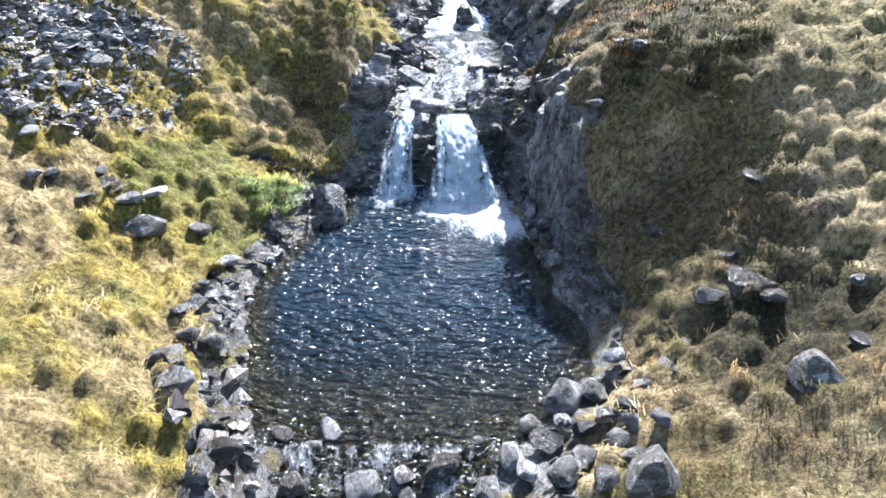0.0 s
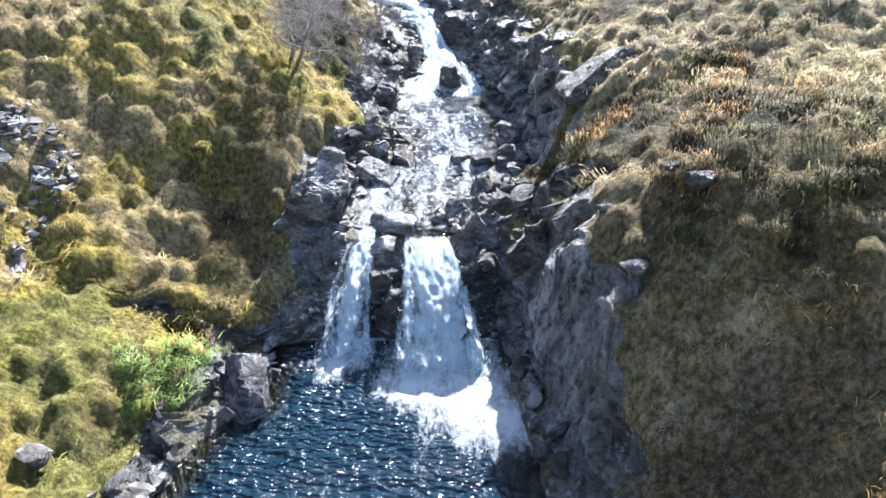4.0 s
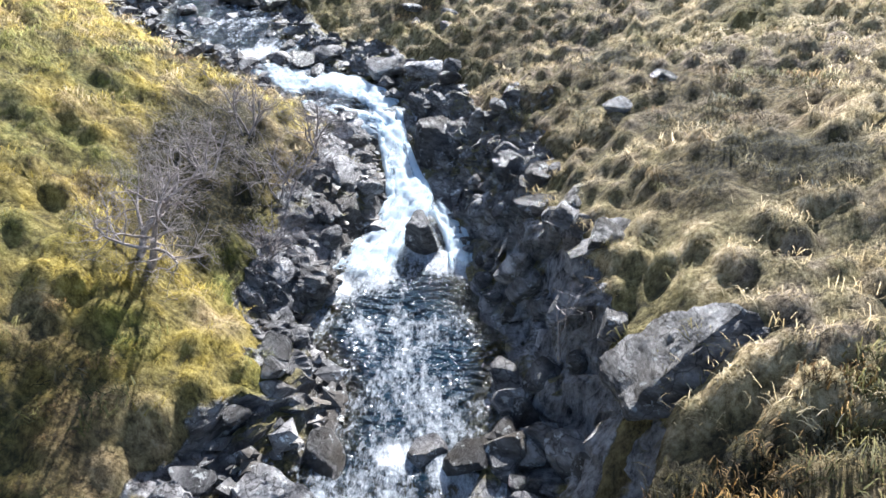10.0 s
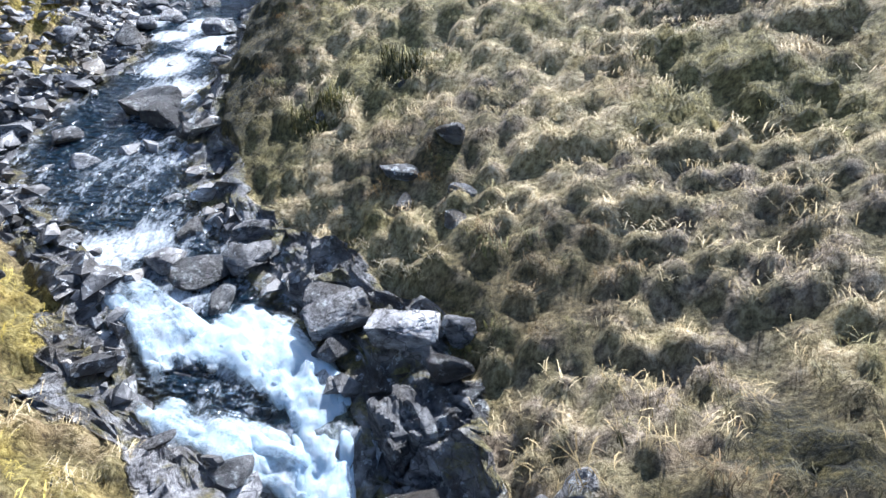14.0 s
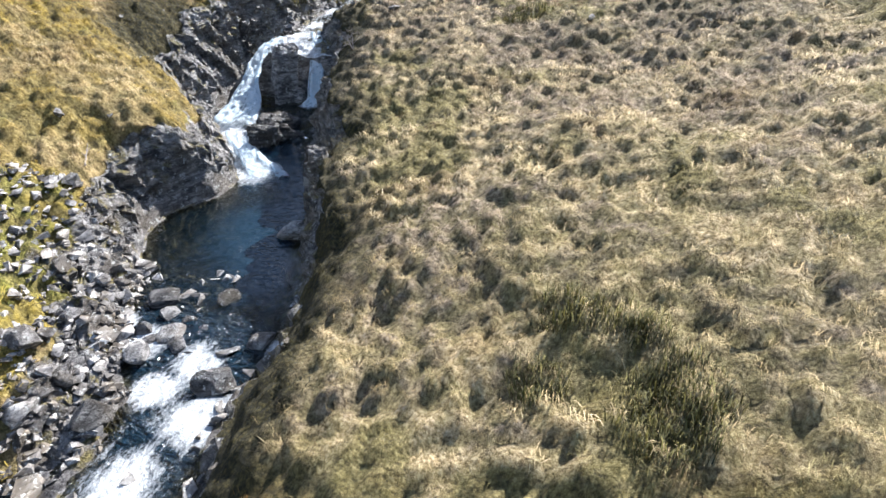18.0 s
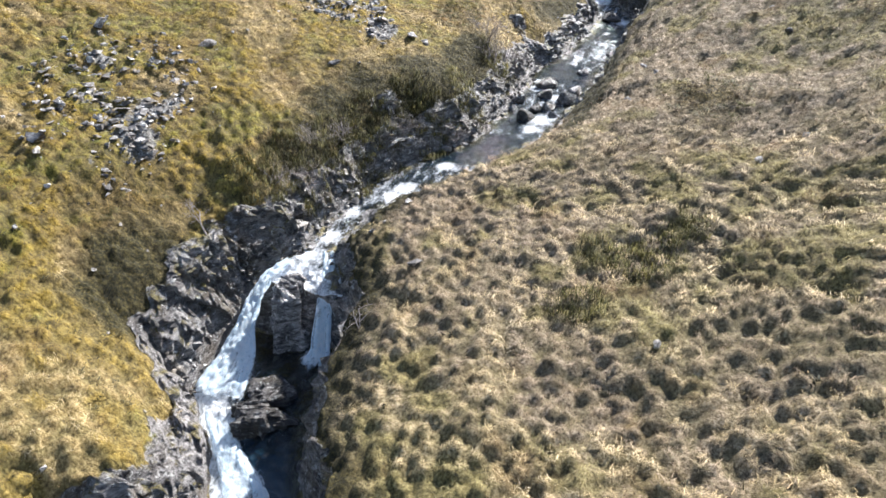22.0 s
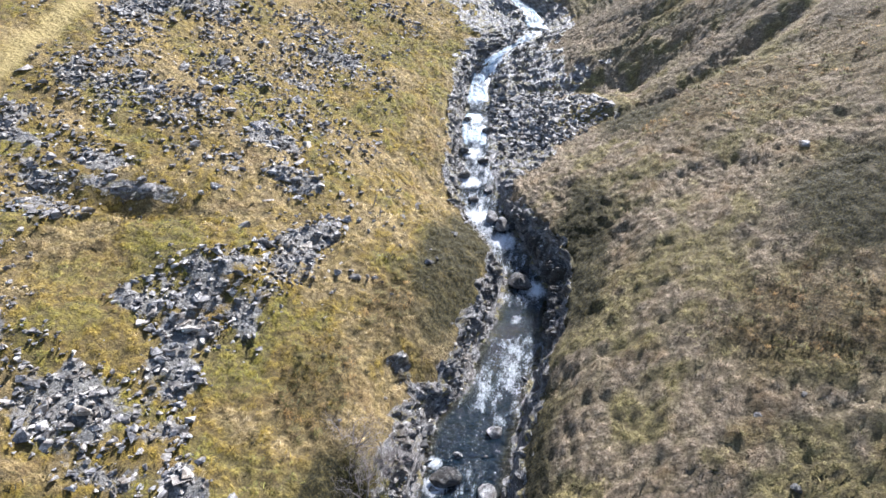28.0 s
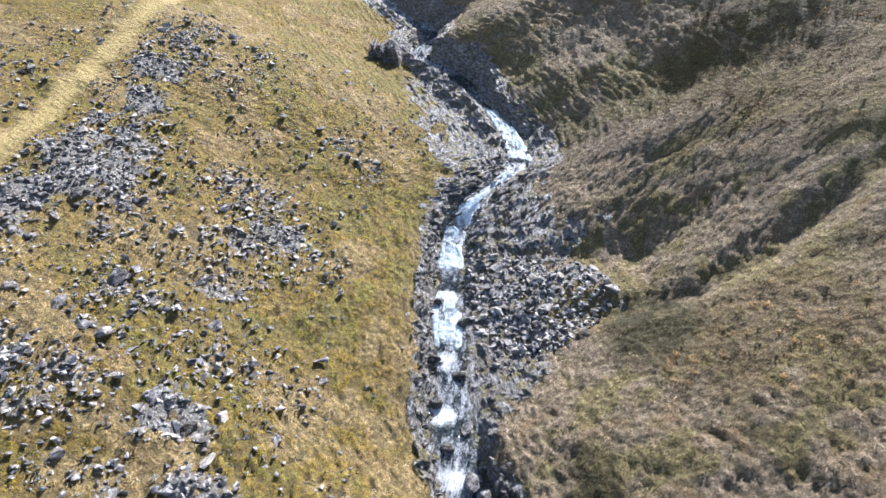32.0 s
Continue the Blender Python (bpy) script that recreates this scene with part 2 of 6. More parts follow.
def eased(values, reach):
    """Values along the valley, rounded off over some metres."""
    k = np.exp(-np.linspace(-2, 2, 2 * reach + 1) ** 2)
    return np.convolve(np.pad(values, reach, mode="edge"), k / k.sum(), mode="valid")


SEC_Y = [s[0] for s in sections]
BANKS = [[eased(np.interp(FINE, SEC_Y, [s[side][k] for s in sections]), 3) for k in range(1, len(OUT))] for side in (1, 2)]
EDGES = [eased(np.interp(FINE, BECK[:, 0], BECK[:, k]), 18) for k in (1, 2)]
# How far the bare rock reaches from the water: y, on the left, on the right.
ROCKY = np.array([(-60, 0.4, 0.6), (10, 0.9, 0.8), (16, 0.9, 0.8), (18.5, 0.8, 1.3), (21, 0.8, 1.6), (23, 1.6, 1.7), (26, 2.0, 1.6), (28.5, 1.3, 1.6),
    (32, 1.2, 1.5), (37, 1.1, 1.7), (41, 1.7, 2.6), (45, 2.4, 3.0), (48, 1.8, 2.6), (51, 1.4, 2.4), (56, 2.2, 1.0), (63, 2.0, 0.6), (72, 2.8, 0.5), (80, 1.8, 0.9),
    (86, 2.3, 1.0), (92, 2.6, 0.8), (98, 2.4, 1.0), (104, 1.8, 1.0), (112, 1.2, 0.8), (125, 1.5, 0.7), (138, 1.7, 0.8), (148, 1.3, 0.5), (158, 1.2, 0.4)]
    + [(166, 1.3, 0.6), (176, 1.3, 6.0), (186, 1.2, 12.0), (196, 2.0, 12.0), (203, 5.5, 5.0), (212, 10.0, 2.5), (222, 9.0, 2.5), (236, 4.0, 3.0), (330, 3.0, 3.0)], float)

TUSSOCK = 0.75
TABLE = np.random.default_rng(11).random((6, 256, 256))


def soft_noise(x, y, size, k=0):
    """Smooth noise from -1 to 1 with lumps of that size in metres."""
    x, y = np.asarray(x, float) / size + 91.7 * k, np.asarray(y, float) / size + 37.3 * k
    i, j = np.floor(x).astype(int), np.floor(y).astype(int)
    u, v = x - i, y - j
    u, v = u * u * (3 - 2 * u), v * v * (3 - 2 * v)
    t = TABLE[k % 6]
    a, b = t[i & 255, j & 255], t[(i + 1) & 255, j & 255]
    c, d = t[i & 255, (j + 1) & 255], t[(i + 1) & 255, (j + 1) & 255]
    return 2 * ((a * (1 - u) + b * u) * (1 - v) + (c * (1 - u) + d * u) * v) - 1


def cells(x, y, size, k=0):
    """The nearest of scattered seeds: distance to it, to the next one, a random number of it, and the way from it."""
    x, y = np.asarray(x, float) / size, np.asarray(y, float) / size
    i, j = np.floor(x).astype(int), np.floor(y).astype(int)
    best, second = np.full(x.shape, 9.0), np.full(x.shape, 9.0)
    rnd, px, py = np.zeros(x.shape), np.zeros(x.shape), np.zeros(x.shape)
    for di in (-1, 0, 1):
        for dj in (-1, 0, 1):
            a, b = (i + di) & 255, (j + dj) & 255
            sx, sy = i + di + TABLE[k % 6][a, b], j + dj + TABLE[(k + 1) % 6][a, b]
            d = np.hypot(x - sx, y - sy)
            near = d < best
            second = np.where(near, best, np.minimum(second, d))
            rnd, px, py = np.where(near, TABLE[(k + 2) % 6][a, b], rnd), np.where(near, x - sx, px), np.where(near, y - sy, py)
            best = np.where(near, d, best)
    return best, second, rnd, px, py


def blocks(x, y, size, k=0):
    """Broken rock: blocks that stand out unevenly and tilt, from about -1 to 1."""
    _, _, r, px, py = cells(x, y, size, k)
    return 2 * r - 1 + 1.2 * px * np.sin(40 * r) + 1.2 * py * np.cos(57 * r)


def beck_at(y):
    """The water's left edge, right edge and level; the banks wind a little."""
    y = np.asarray(y, float)
    l, r, z = (np.interp(y, BECK[:, 0], BECK[:, k]) for k in (1, 2, 3))
    wind = 0.28 * smooth(12, 15, y)
    return l + wind * (soft_noise(y, 0 * y, 2.4, 1) + 0.6 * soft_noise(y, 0 * y, 0.9, 2)), r + wind * (soft_noise(y, 0 * y, 2.1, 3) + 0.6 * soft_noise(y, 0 * y, 0.8, 4)), z


def smooth(a, b, v):
    t = np.clip((np.asarray(v, float) - a) / (b - a), 0, 1)
    return t * t * (3 - 2 * t)


# Where dark heath and withered bracken take the place of grass: x, y, breadth across and along.
HEATHY = [(8.8, 13.6, 2.6, 1.8), (6.2, 27.2, 1.3, 1.2), (7.4, 24.8, 1.3, 1.0), (8.6, 25.6, 1.5, 1.6), (8.8, 35.6, 2.0, 1.4), (7.6, 45.4, 1.3, 1.2), (5.8, 29.2, 1.2, 1.0), (-4.6, 40, 1.6, 4), (-21.5, 110, 4.5, 9), (-19, 117, 3.5, 6), (-17.5, 124, 2.6, 6), (-15.5, 150, 3, 9), (-26.5, 93, 2.6, 4), (-4.6, 154, 2.6, 11), (1, 178, 4, 6), (-7, 128, 1.6, 14), (-14.6, 156, 2.4, 8), (18, 150, 9, 7), (24, 128, 7, 9)]

# Where withered bracken colours the slope rust-brown. The first four paint dimmer light on far slopes.
BRACKEN_AND_SHADE = [(24, 206, 16, 13), (12, 214, 9, 11), (9, 172, 9, 8), (26, 172, 13, 11), (6.6, 9.4, 3.2, 2.2), (7.2, 19.5, 3.4, 6.5), (8, 12.5, 3.5, 3.0), (7.4, 26.4, 3.2, 2.8), (7.5, 36, 1.6, 1.4), (9.5, 24, 2.6, 4), (5.5, 42.5, 2.0, 2.5), (3.4, 50, 2.6, 1.8), (9.5, 40, 2.6, 2.2), (-7.5, 46, 1.8, 2.4), (-5.8, 28.4, 1.4, 2.4), (-5.7, 31.2, 1.5, 2.2), (0.5, 55, 2.2, 1.6), (-4.5, 62, 1.5, 4), (-29, 96, 3, 4), (-21, 133, 2.6, 5), (-18.5, 143, 2.0, 4), (10, 140, 7, 5), (2, 118, 3, 4)]


def bracken_and_shade_at(x, y):
    """How far bracken, and the shade painted on the far right slopes, have taken over."""
    s = np.zeros(np.shape(x))
    for cx, cy, a, b in BRACKEN_AND_SHADE:
        s = np.maximum(s, 1 - smooth(0.4, 1.3, np.hypot((x - cx) / a, (y - cy) / b)))
    return np.clip(1.1 * s + s * (0.6 * soft_noise(x, y, 1.9, 2) + 0.5 * soft_noise(x, y, 0.8, 3)), 0, 1)


def sort_at(x, y):
    """Which sort of grass grows: green and mossy below 0, the slope's own about 0, bleached or brown above."""
    return 0.62 * soft_noise(x, y, 4.6, 0) + 0.5 * soft_noise(x, y, 1.5, 3)


def heath_at(x, y):
    """How far heath has taken over."""
    l, r, _ = beck_at(y)
    s = smooth(54, 60, y) * (1 - smooth(112, 118, y)) * (1 - smooth(1.2, 4.4, x - r)) * (x > l)
    for cx, cy, a, b in HEATHY:
        s = np.maximum(s, 1 - smooth(0.5, 1.3, np.hypot((x - cx) / a, (y - cy) / b)))
    return np.clip(1.2 * s + s * (0.5 * soft_noise(x, y, 1.7, 4) + 0.4 * soft_noise(x, y, 0.7, 5)), 0, 1)


def gully(x, y):
    """The side stream's cleft on the far right: how deep it cuts."""
    gx = np.array([-16, -4, 0.3, 5.6, 11, 16.3, 22, 40, 80, 140])
    gy = np.array([183, 182.5, 181.8, 181.3, 183.2, 185.7, 189.5, 200, 226, 270])
    line = np.interp(x, gx, gy)
    return np.exp(-(((y - line) / 2.4) ** 2)) * smooth(-9, -2, x)


def land_form(x, y):
    """Height of the land, how rocky it is, and distance from the water (below 0 in it)."""
    x, y = np.broadcast_arrays(np.asarray(x, float), np.asarray(y, float))
    l, r, z = beck_at(y)
    left = x < (l + r) / 2
    d = np.where(left, l - x, x - r)
    # Away from the water the slopes follow the valley, not every bend of the beck.
    broad = np.where(left, np.interp(y, FINE, EDGES[0]) - x, x - np.interp(y, FINE, EDGES[1]))
    dd = np.clip(d + (broad - d) * smooth(2, 10, d), 0, 5000)
    last = len(OUT) - 2
    at = np.clip(np.searchsorted(OUT, dd, side="right") - 1, 0, last)
    frac = (dd - OUT[at]) / (OUT[at + 1] - OUT[at])
    lower, upper = np.zeros(x.shape), np.zeros(x.shape)
    for side, mask in ((0, left), (1, ~left)):
        knots = [z + 0.06] + [np.interp(y, FINE, b) for b in BANKS[side]]
        for k in range(last + 1):
            m = mask & (at == k)
            lower, upper = np.where(m, knots[k], lower), np.where(m, knots[k + 1], upper)
    far = smooth(60, 400, dd)
    h = lower + (upper - lower) * np.clip(frac, 0, 1)
    h = h + np.clip(dd - 70, 0, 700) * (0.42 - 0.12 * far) + far * 30 * soft_noise(x, y, 180, 1)
    h = h + 0.3 * np.clip(y - 300, 0, 900) - 0.1 * np.clip(-60 - y, 0, 900)
    depth = np.interp(y, [8, 11, 13, 17, 24, 26, 27.5, 31, 35, 40, 46, 60, 74, 80, 90, 96, 110, 330], [0.3, 0.25, 0.5, 1.3, 1.6, 0.8, 0.3, 0.45, 0.8, 0.5, 0.3, 0.3, 0.35, 1.3, 0.6, 0.3, 0.3, 0.3])
    h = np.where(d < 0, z + 0.06 - depth * smooth(0, 1.4, -d), h)
    reach = np.where(left, np.interp(y, ROCKY[:, 0], ROCKY[:, 1]), np.interp(y, ROCKY[:, 0], ROCKY[:, 2]))
    reach = reach * (1 + 0.35 * soft_noise(x, y, 2.3, 2) + 0.3 * soft_noise(x, y, 0.9, 3)) + 0.15
    rock = np.where(d < 0, 1.0, 1 - smooth(0.75, 1.15, dd / reach))
    # A mound of spoil and, above it, a small old pit with a rock lip.
    h = h + 1.6 * np.exp(-(((x + 38) / 6) ** 2 + ((y - 129.5) / 5) ** 2)) + 1.0 * np.exp(-(((x + 30) / 4) ** 2 + ((y - 139.5) / 3) ** 2))
    pit = np.exp(-(((x + 41) / 5.5) ** 2 + ((y - 143.5 - 0.25 * (x + 41)) / 1.7) ** 2))
    h = h - 2.0 * pit
    rock = np.maximum(rock, 0.9 * np.exp(-(((x + 41) / 5) ** 2 + ((y - 145.6 - 0.25 * (x + 41)) / 0.9) ** 2)))
    cut = gully(x, y)
    h = h - 1.5 * cut
    rock = np.maximum(rock, 0.3 * smooth(0.86, 0.98, cut))
    return h, rock, d


def lie(x, y):
    """The land's form, with bare rock also wherever it is too steep for turf."""
    h, rock, d = land_form(x, y)
    ex, ey = (land_form(x + 0.25, y)[0] - h) / 0.25, (land_form(x, y + 0.25)[0] - h) / 0.25
    steep = np.hypot(ex, ey)
    bare = smooth(1.25, 1.9, steep + 0.5 * soft_noise(x, y, 1.3, 4)) * smooth(0, 0.3, d) * (1 - smooth(6, 9, d)) * (1 - smooth(52, 58, y) * (1 - smooth(76, 80, y)))
    return h, np.maximum(rock, bare), d


def ground_height(x, y):
    """The land with its humps, tussocks and broken rock."""
    h, rock, d = lie(x, y)
    grass = (1 - rock) * smooth(0.0, 1.5, d)
    f1, _, tone, _, _ = cells(x, y, TUSSOCK, 1)
    h = h + grass * (0.32 * soft_noise(x, y, 6, 4) + 0.22 * soft_noise(x, y, 2.1, 5) + 0.12 * soft_noise(x, y, 1.1, 2) + 0.36 * (1 - smooth(30, 48, d)) * (1 - 0.3 * np.maximum(bracken_and_shade_at(x, y), heath_at(x, y))) * (0.45 - smooth(0.05, 0.72, f1)) * (0.45 + 0.9 * tone))
    out = rock * smooth(0, 0.5, d)
    h = h + out * (0.2 * blocks(x * 1.3 + 0.5 * y, y - 0.5 * x, 2.4, 0) + 0.1 * soft_noise(x * 1.4 + y, y - x, 0.8, 3) + 0.11 * blocks(x, y * 0.7, 0.7, 3) + 0.06 * blocks(x * 1.2 + y, y * 0.8, 0.32, 5))
    h = h + np.where(d < 0, 0.1 * soft_noise(x, y, 0.6, 1), 0)
    return h, rock, d


# ---- end of the land ----

# ---- materials ----
def material(name, rough=0.85):
    m = bpy.data.materials.new(name)
    m.use_nodes = True
    b = m.node_tree.nodes["Principled BSDF"]
    b.inputs["Roughness"].default_value = rough
    b.inputs["Specular IOR Level"].default_value = 0.3
    return m, m.node_tree, b


def node(nt, kind, **values):
    n = nt.nodes.new("ShaderNode" + kind)
    for key, v in values.items():
        n.inputs[key.replace("_", " ")].default_value = v
    return n


def place(nt, scale=(1, 1, 1), turn=(0, 0, 0)):
    geo = nt.nodes.new("ShaderNodeNewGeometry")
    mp = node(nt, "Mapping", Scale=scale, Rotation=turn)
    nt.links.new(geo.outputs["Position"], mp.inputs["Vector"])
    return mp.outputs[0]


def noise_of(nt, vec, scale, detail=4.0, rough=0.55):
    n = node(nt, "TexNoise", Scale=scale, Detail=detail, Roughness=rough)
    nt.links.new(vec, n.inputs["Vector"])
    return n.outputs["Fac"]


def ramp(nt, fac, *stops):
    r = nt.nodes.new("ShaderNodeValToRGB")
    e = r.color_ramp.elements
    while len(e) < len(stops):
        e.new(0.5)
    for k, (at, c) in enumerate(stops):
        e[k].position, e[k].color = at, (*c, 1) if len(c) == 3 else c
    nt.links.new(fac, r.inputs[0])
    return r.outputs[0]


def grey(v):
    return (v, v, v)


def mix(nt, fac, a, b, blend="MIX"):
    m = nt.nodes.new("ShaderNodeMix")
    m.data_type, m.blend_type = "RGBA", blend
    for value, socket in ((fac, m.inputs[0]), (a, m.inputs[6]), (b, m.inputs[7])):
        if isinstance(value, (int, float)):
            socket.default_value = value
        elif isinstance(value, tuple):
            socket.default_value = (*value, 1)
        else:
            nt.links.new(value, socket)
    return m.outputs[2]


def mathn(nt, op, a, b=0.0):
    m = nt.nodes.new("ShaderNodeMath")
    m.operation = op
    for k, v in enumerate((a, b)):
        if isinstance(v, (int, float)):
            m.inputs[k].default_value = v
        else:
            nt.links.new(v, m.inputs[k])
    return m.outputs[0]


def attr(nt, name):
    a = nt.nodes.new("ShaderNodeAttribute")
    a.attribute_name = name
    return a.outputs["Fac"]


def bumped(nt, b, height, strength, distance=0.1):
    n = node(nt, "Bump", Strength=strength, Distance=distance)
    nt.links.new(height, n.inputs["Height"])
    nt.links.new(n.outputs[0], b.inputs["Normal"])


def node_colour(nt, vec, scale):
    n = node(nt, "TexNoise", Scale=scale, Detail=3.0)
    nt.links.new(vec, n.inputs["Vector"])
    return n.outputs["Color"]


def rock_colour(nt, tone=1.0):
    """Grey slaty rock: beds, lichen spots, brown stains."""
    p, q = place(nt), place(nt, (1, 0.45, 2.2), (0.5, 0.3, 0.4))
    base = ramp(nt, noise_of(nt, q, 1.6, 8, 0.65), (0.36, tuple(tone * c for c in (0.035, 0.033, 0.036))), (0.49, tuple(tone * c for c in (0.18, 0.17, 0.168))), (0.63, tuple(tone * c for c in (0.43, 0.408, 0.392))))
    crack = node(nt, "TexVoronoi", Scale=1.3, Randomness=1.0)
    crack.feature = "DISTANCE_TO_EDGE"
    bent = nt.nodes.new("ShaderNodeVectorMath")
    nt.links.new(q, bent.inputs[0])
    nt.links.new(node_colour(nt, p, 2.5), bent.inputs[1])
    nt.links.new(bent.outputs[0], crack.inputs["Vector"])
    base = mix(nt, ramp(nt, crack.outputs["Distance"], (0.0, grey(0.85)), (0.045, grey(0))), base, tuple(tone * c for c in (0.022, 0.02, 0.02)))
    stain = mix(nt, ramp(nt, noise_of(nt, p, 0.6, 5), (0.44, grey(0)), (0.62, grey(0.5))), base, (0.12, 0.092, 0.06))
    return mix(nt, ramp(nt, noise_of(nt, p, 3.2, 8, 0.74), (0.57, grey(0)), (0.61, grey(0.9))), stain, (0.55, 0.55, 0.53))


def rock_material(name, tone=1.0, rough=0.7):
    m, nt, b = material(name, rough)
    info = nt.nodes.new("ShaderNodeObjectInfo")
    c = rock_colour(nt, tone)
    c = mix(nt, 1.0, c, ramp(nt, info.outputs["Random"], (0.0, grey(0.6)), (1.0, grey(1.25))), "MULTIPLY")
    nt.links.new(c, b.inputs["Base Color"])
    bumped(nt, b, noise_of(nt, place(nt, (1, 0.6, 1.8), (0.5, 0.3, 0.4)), 3, 11, 0.75), 1.0, 0.5)
    return m


def ground_material():
    m, nt, b = material("moorland", 0.9)
    p = place(nt)
    big, mid, fine = noise_of(nt, p, 0.07, 5), noise_of(nt, p, 0.5, 6, 0.6), noise_of(nt, place(nt, (1, 1, 0.4)), 6.5, 8, 0.78)
    fine = mathn(nt, "ADD", mathn(nt, "MULTIPLY", mathn(nt, "SUBTRACT", fine, 0.5), 1.7), 0.5)
    tuft = noise_of(nt, p, 1.6, 5, 0.65)
    mound = node(nt, "TexVoronoi", Scale=1.9, Randomness=1.0)
    mound.feature = "SMOOTH_F1"
    wander = nt.nodes.new("ShaderNodeVectorMath")
    wander.operation = "MULTIPLY_ADD"
    wander.inputs[1].default_value = (0.4, 0.4, 0.4)
    nt.links.new(node_colour(nt, p, 2.4), wander.inputs[0])
    nt.links.new(p, wander.inputs[2])
    nt.links.new(wander.outputs[0], mound.inputs["Vector"])
    top = mound.outputs["Distance"]
    straw = ramp(nt, fine, (0.3, (0.15, 0.105, 0.05)), (0.48, (0.48, 0.355, 0.185)), (0.7, (0.8, 0.65, 0.42)))
    olive = ramp(nt, fine, (0.3, (0.045, 0.038, 0.013)), (0.5, (0.175, 0.142, 0.045)), (0.72, (0.4, 0.33, 0.13)))
    gold = ramp(nt, fine, (0.28, (0.07, 0.05, 0.009)), (0.5, (0.33, 0.24, 0.034)), (0.72, (0.57, 0.44, 0.11)))
    moss = ramp(nt, fine, (0.3, (0.05, 0.055, 0.01)), (0.5, (0.15, 0.15, 0.022)), (0.72, (0.33, 0.31, 0.06)))
    tan = ramp(nt, fine, (0.28, (0.1, 0.068, 0.03)), (0.5, (0.35, 0.25, 0.115)), (0.72, (0.62, 0.48, 0.27)))
    brown = ramp(nt, fine, (0.3, (0.06, 0.045, 0.031)), (0.5, (0.25, 0.188, 0.124)), (0.7, (0.48, 0.385, 0.27)))
    ochre = ramp(nt, fine, (0.28, (0.04, 0.027, 0.005)), (0.5, (0.21, 0.14, 0.017)), (0.72, (0.4, 0.285, 0.055)))
    straw = mix(nt, attr(nt, "russet"), straw, brown)
    gold = mix(nt, attr(nt, "ochre"), gold, ochre)
    tan = mix(nt, mathn(nt, "MULTIPLY", attr(nt, "ochre"), 0.35), tan, ochre)
    green, dry = attr(nt, "green"), attr(nt, "dry")
    left = mix(nt, dry, mix(nt, green, gold, mix(nt, mathn(nt, "MULTIPLY", attr(nt, "ochre"), 0.5), moss, ochre)), tan)
    right = mix(nt, dry, mix(nt, mathn(nt, "MULTIPLY", green, 0.85), straw, olive), brown)
    right = mix(nt, ramp(nt, noise_of(nt, p, 0.13, 4, 0.6), (0.5, grey(0)), (0.62, grey(0.45))), right, olive)
    left = mix(nt, ramp(nt, big, (0.45, grey(0)), (0.65, grey(0.4))), left, tan)
    grass = mix(nt, attr(nt, "golden"), right, left)
    # Mound edges: olive or brown growth, with the hollows' shade mixed into its colour.
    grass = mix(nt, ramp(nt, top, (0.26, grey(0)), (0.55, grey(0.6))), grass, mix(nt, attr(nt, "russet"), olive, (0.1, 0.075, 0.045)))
    grass = mix(nt, ramp(nt, mound.outputs["Color"], (0.7, grey(0)), (0.85, grey(0.25))), grass, (0.13, 0.095, 0.045))
    grass = mix(nt, ramp(nt, tuft, (0.32, grey(0.6)), (0.42, grey(0))), grass, (0.075, 0.058, 0.03))
    rusty = ramp(nt, noise_of(nt, p, 0.28, 5, 0.6), (0.54, grey(0)), (0.68, grey(0.6)))
    grass = mix(nt, rusty, grass, ramp(nt, fine, (0.3, (0.07, 0.04, 0.018)), (0.7, (0.27, 0.17, 0.07))))
    # Between tussocks: mossy olive-brown, darkened to paint the shade down there.
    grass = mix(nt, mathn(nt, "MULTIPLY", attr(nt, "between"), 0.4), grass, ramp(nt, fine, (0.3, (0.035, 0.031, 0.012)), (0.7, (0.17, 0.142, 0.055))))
    # Bracken, and far up on the right a dark tint painted for softer light.
    grass = mix(nt, mathn(nt, "MULTIPLY", attr(nt, "bracken"), 0.65), grass, ramp(nt, fine, (0.3, (0.016, 0.012, 0.004)), (0.5, (0.075, 0.052, 0.017)), (0.7, (0.21, 0.14, 0.046))))
    grass = mix(nt, attr(nt, "heath"), grass, ramp(nt, fine, (0.3, (0.007, 0.007, 0.002)), (0.5, (0.03, 0.026, 0.008)), (0.7, (0.11, 0.085, 0.026))))
    grass = mix(nt, attr(nt, "track"), grass, ramp(nt, fine, (0.3, (0.24, 0.18, 0.07)), (0.7, (0.44, 0.34, 0.14))))
    rubble = ramp(nt, noise_of(nt, p, 6.0, 6, 0.8), (0.35, (0.06, 0.06, 0.06)), (0.5, (0.19, 0.185, 0.18)), (0.66, (0.42, 0.41, 0.395)))
    grass = mix(nt, ramp(nt, mathn(nt, "ADD", attr(nt, "stony"), mathn(nt, "MULTIPLY", mathn(nt, "SUBTRACT", tuft, 0.5), 1.3)), (0.62, grey(0)), (0.85, grey(0.9))), grass, rubble)
    rock = mix(nt, attr(nt, "pale"), rock_colour(nt, 1.05), ramp(nt, noise_of(nt, place(nt, (1.5, 1.5, 0.5), (0.2, 0.3, 0)), 3.4, 10, 0.76), (0.4, (0.05, 0.045, 0.046)), (0.48, (0.33, 0.305, 0.295)), (0.56, (0.56, 0.525, 0.51)), (0.66, (0.76, 0.73, 0.71))))
    up = nt.nodes.new("ShaderNodeSeparateXYZ")
    nt.links.new(nt.nodes.new("ShaderNodeNewGeometry").outputs["Normal"], up.inputs[0])
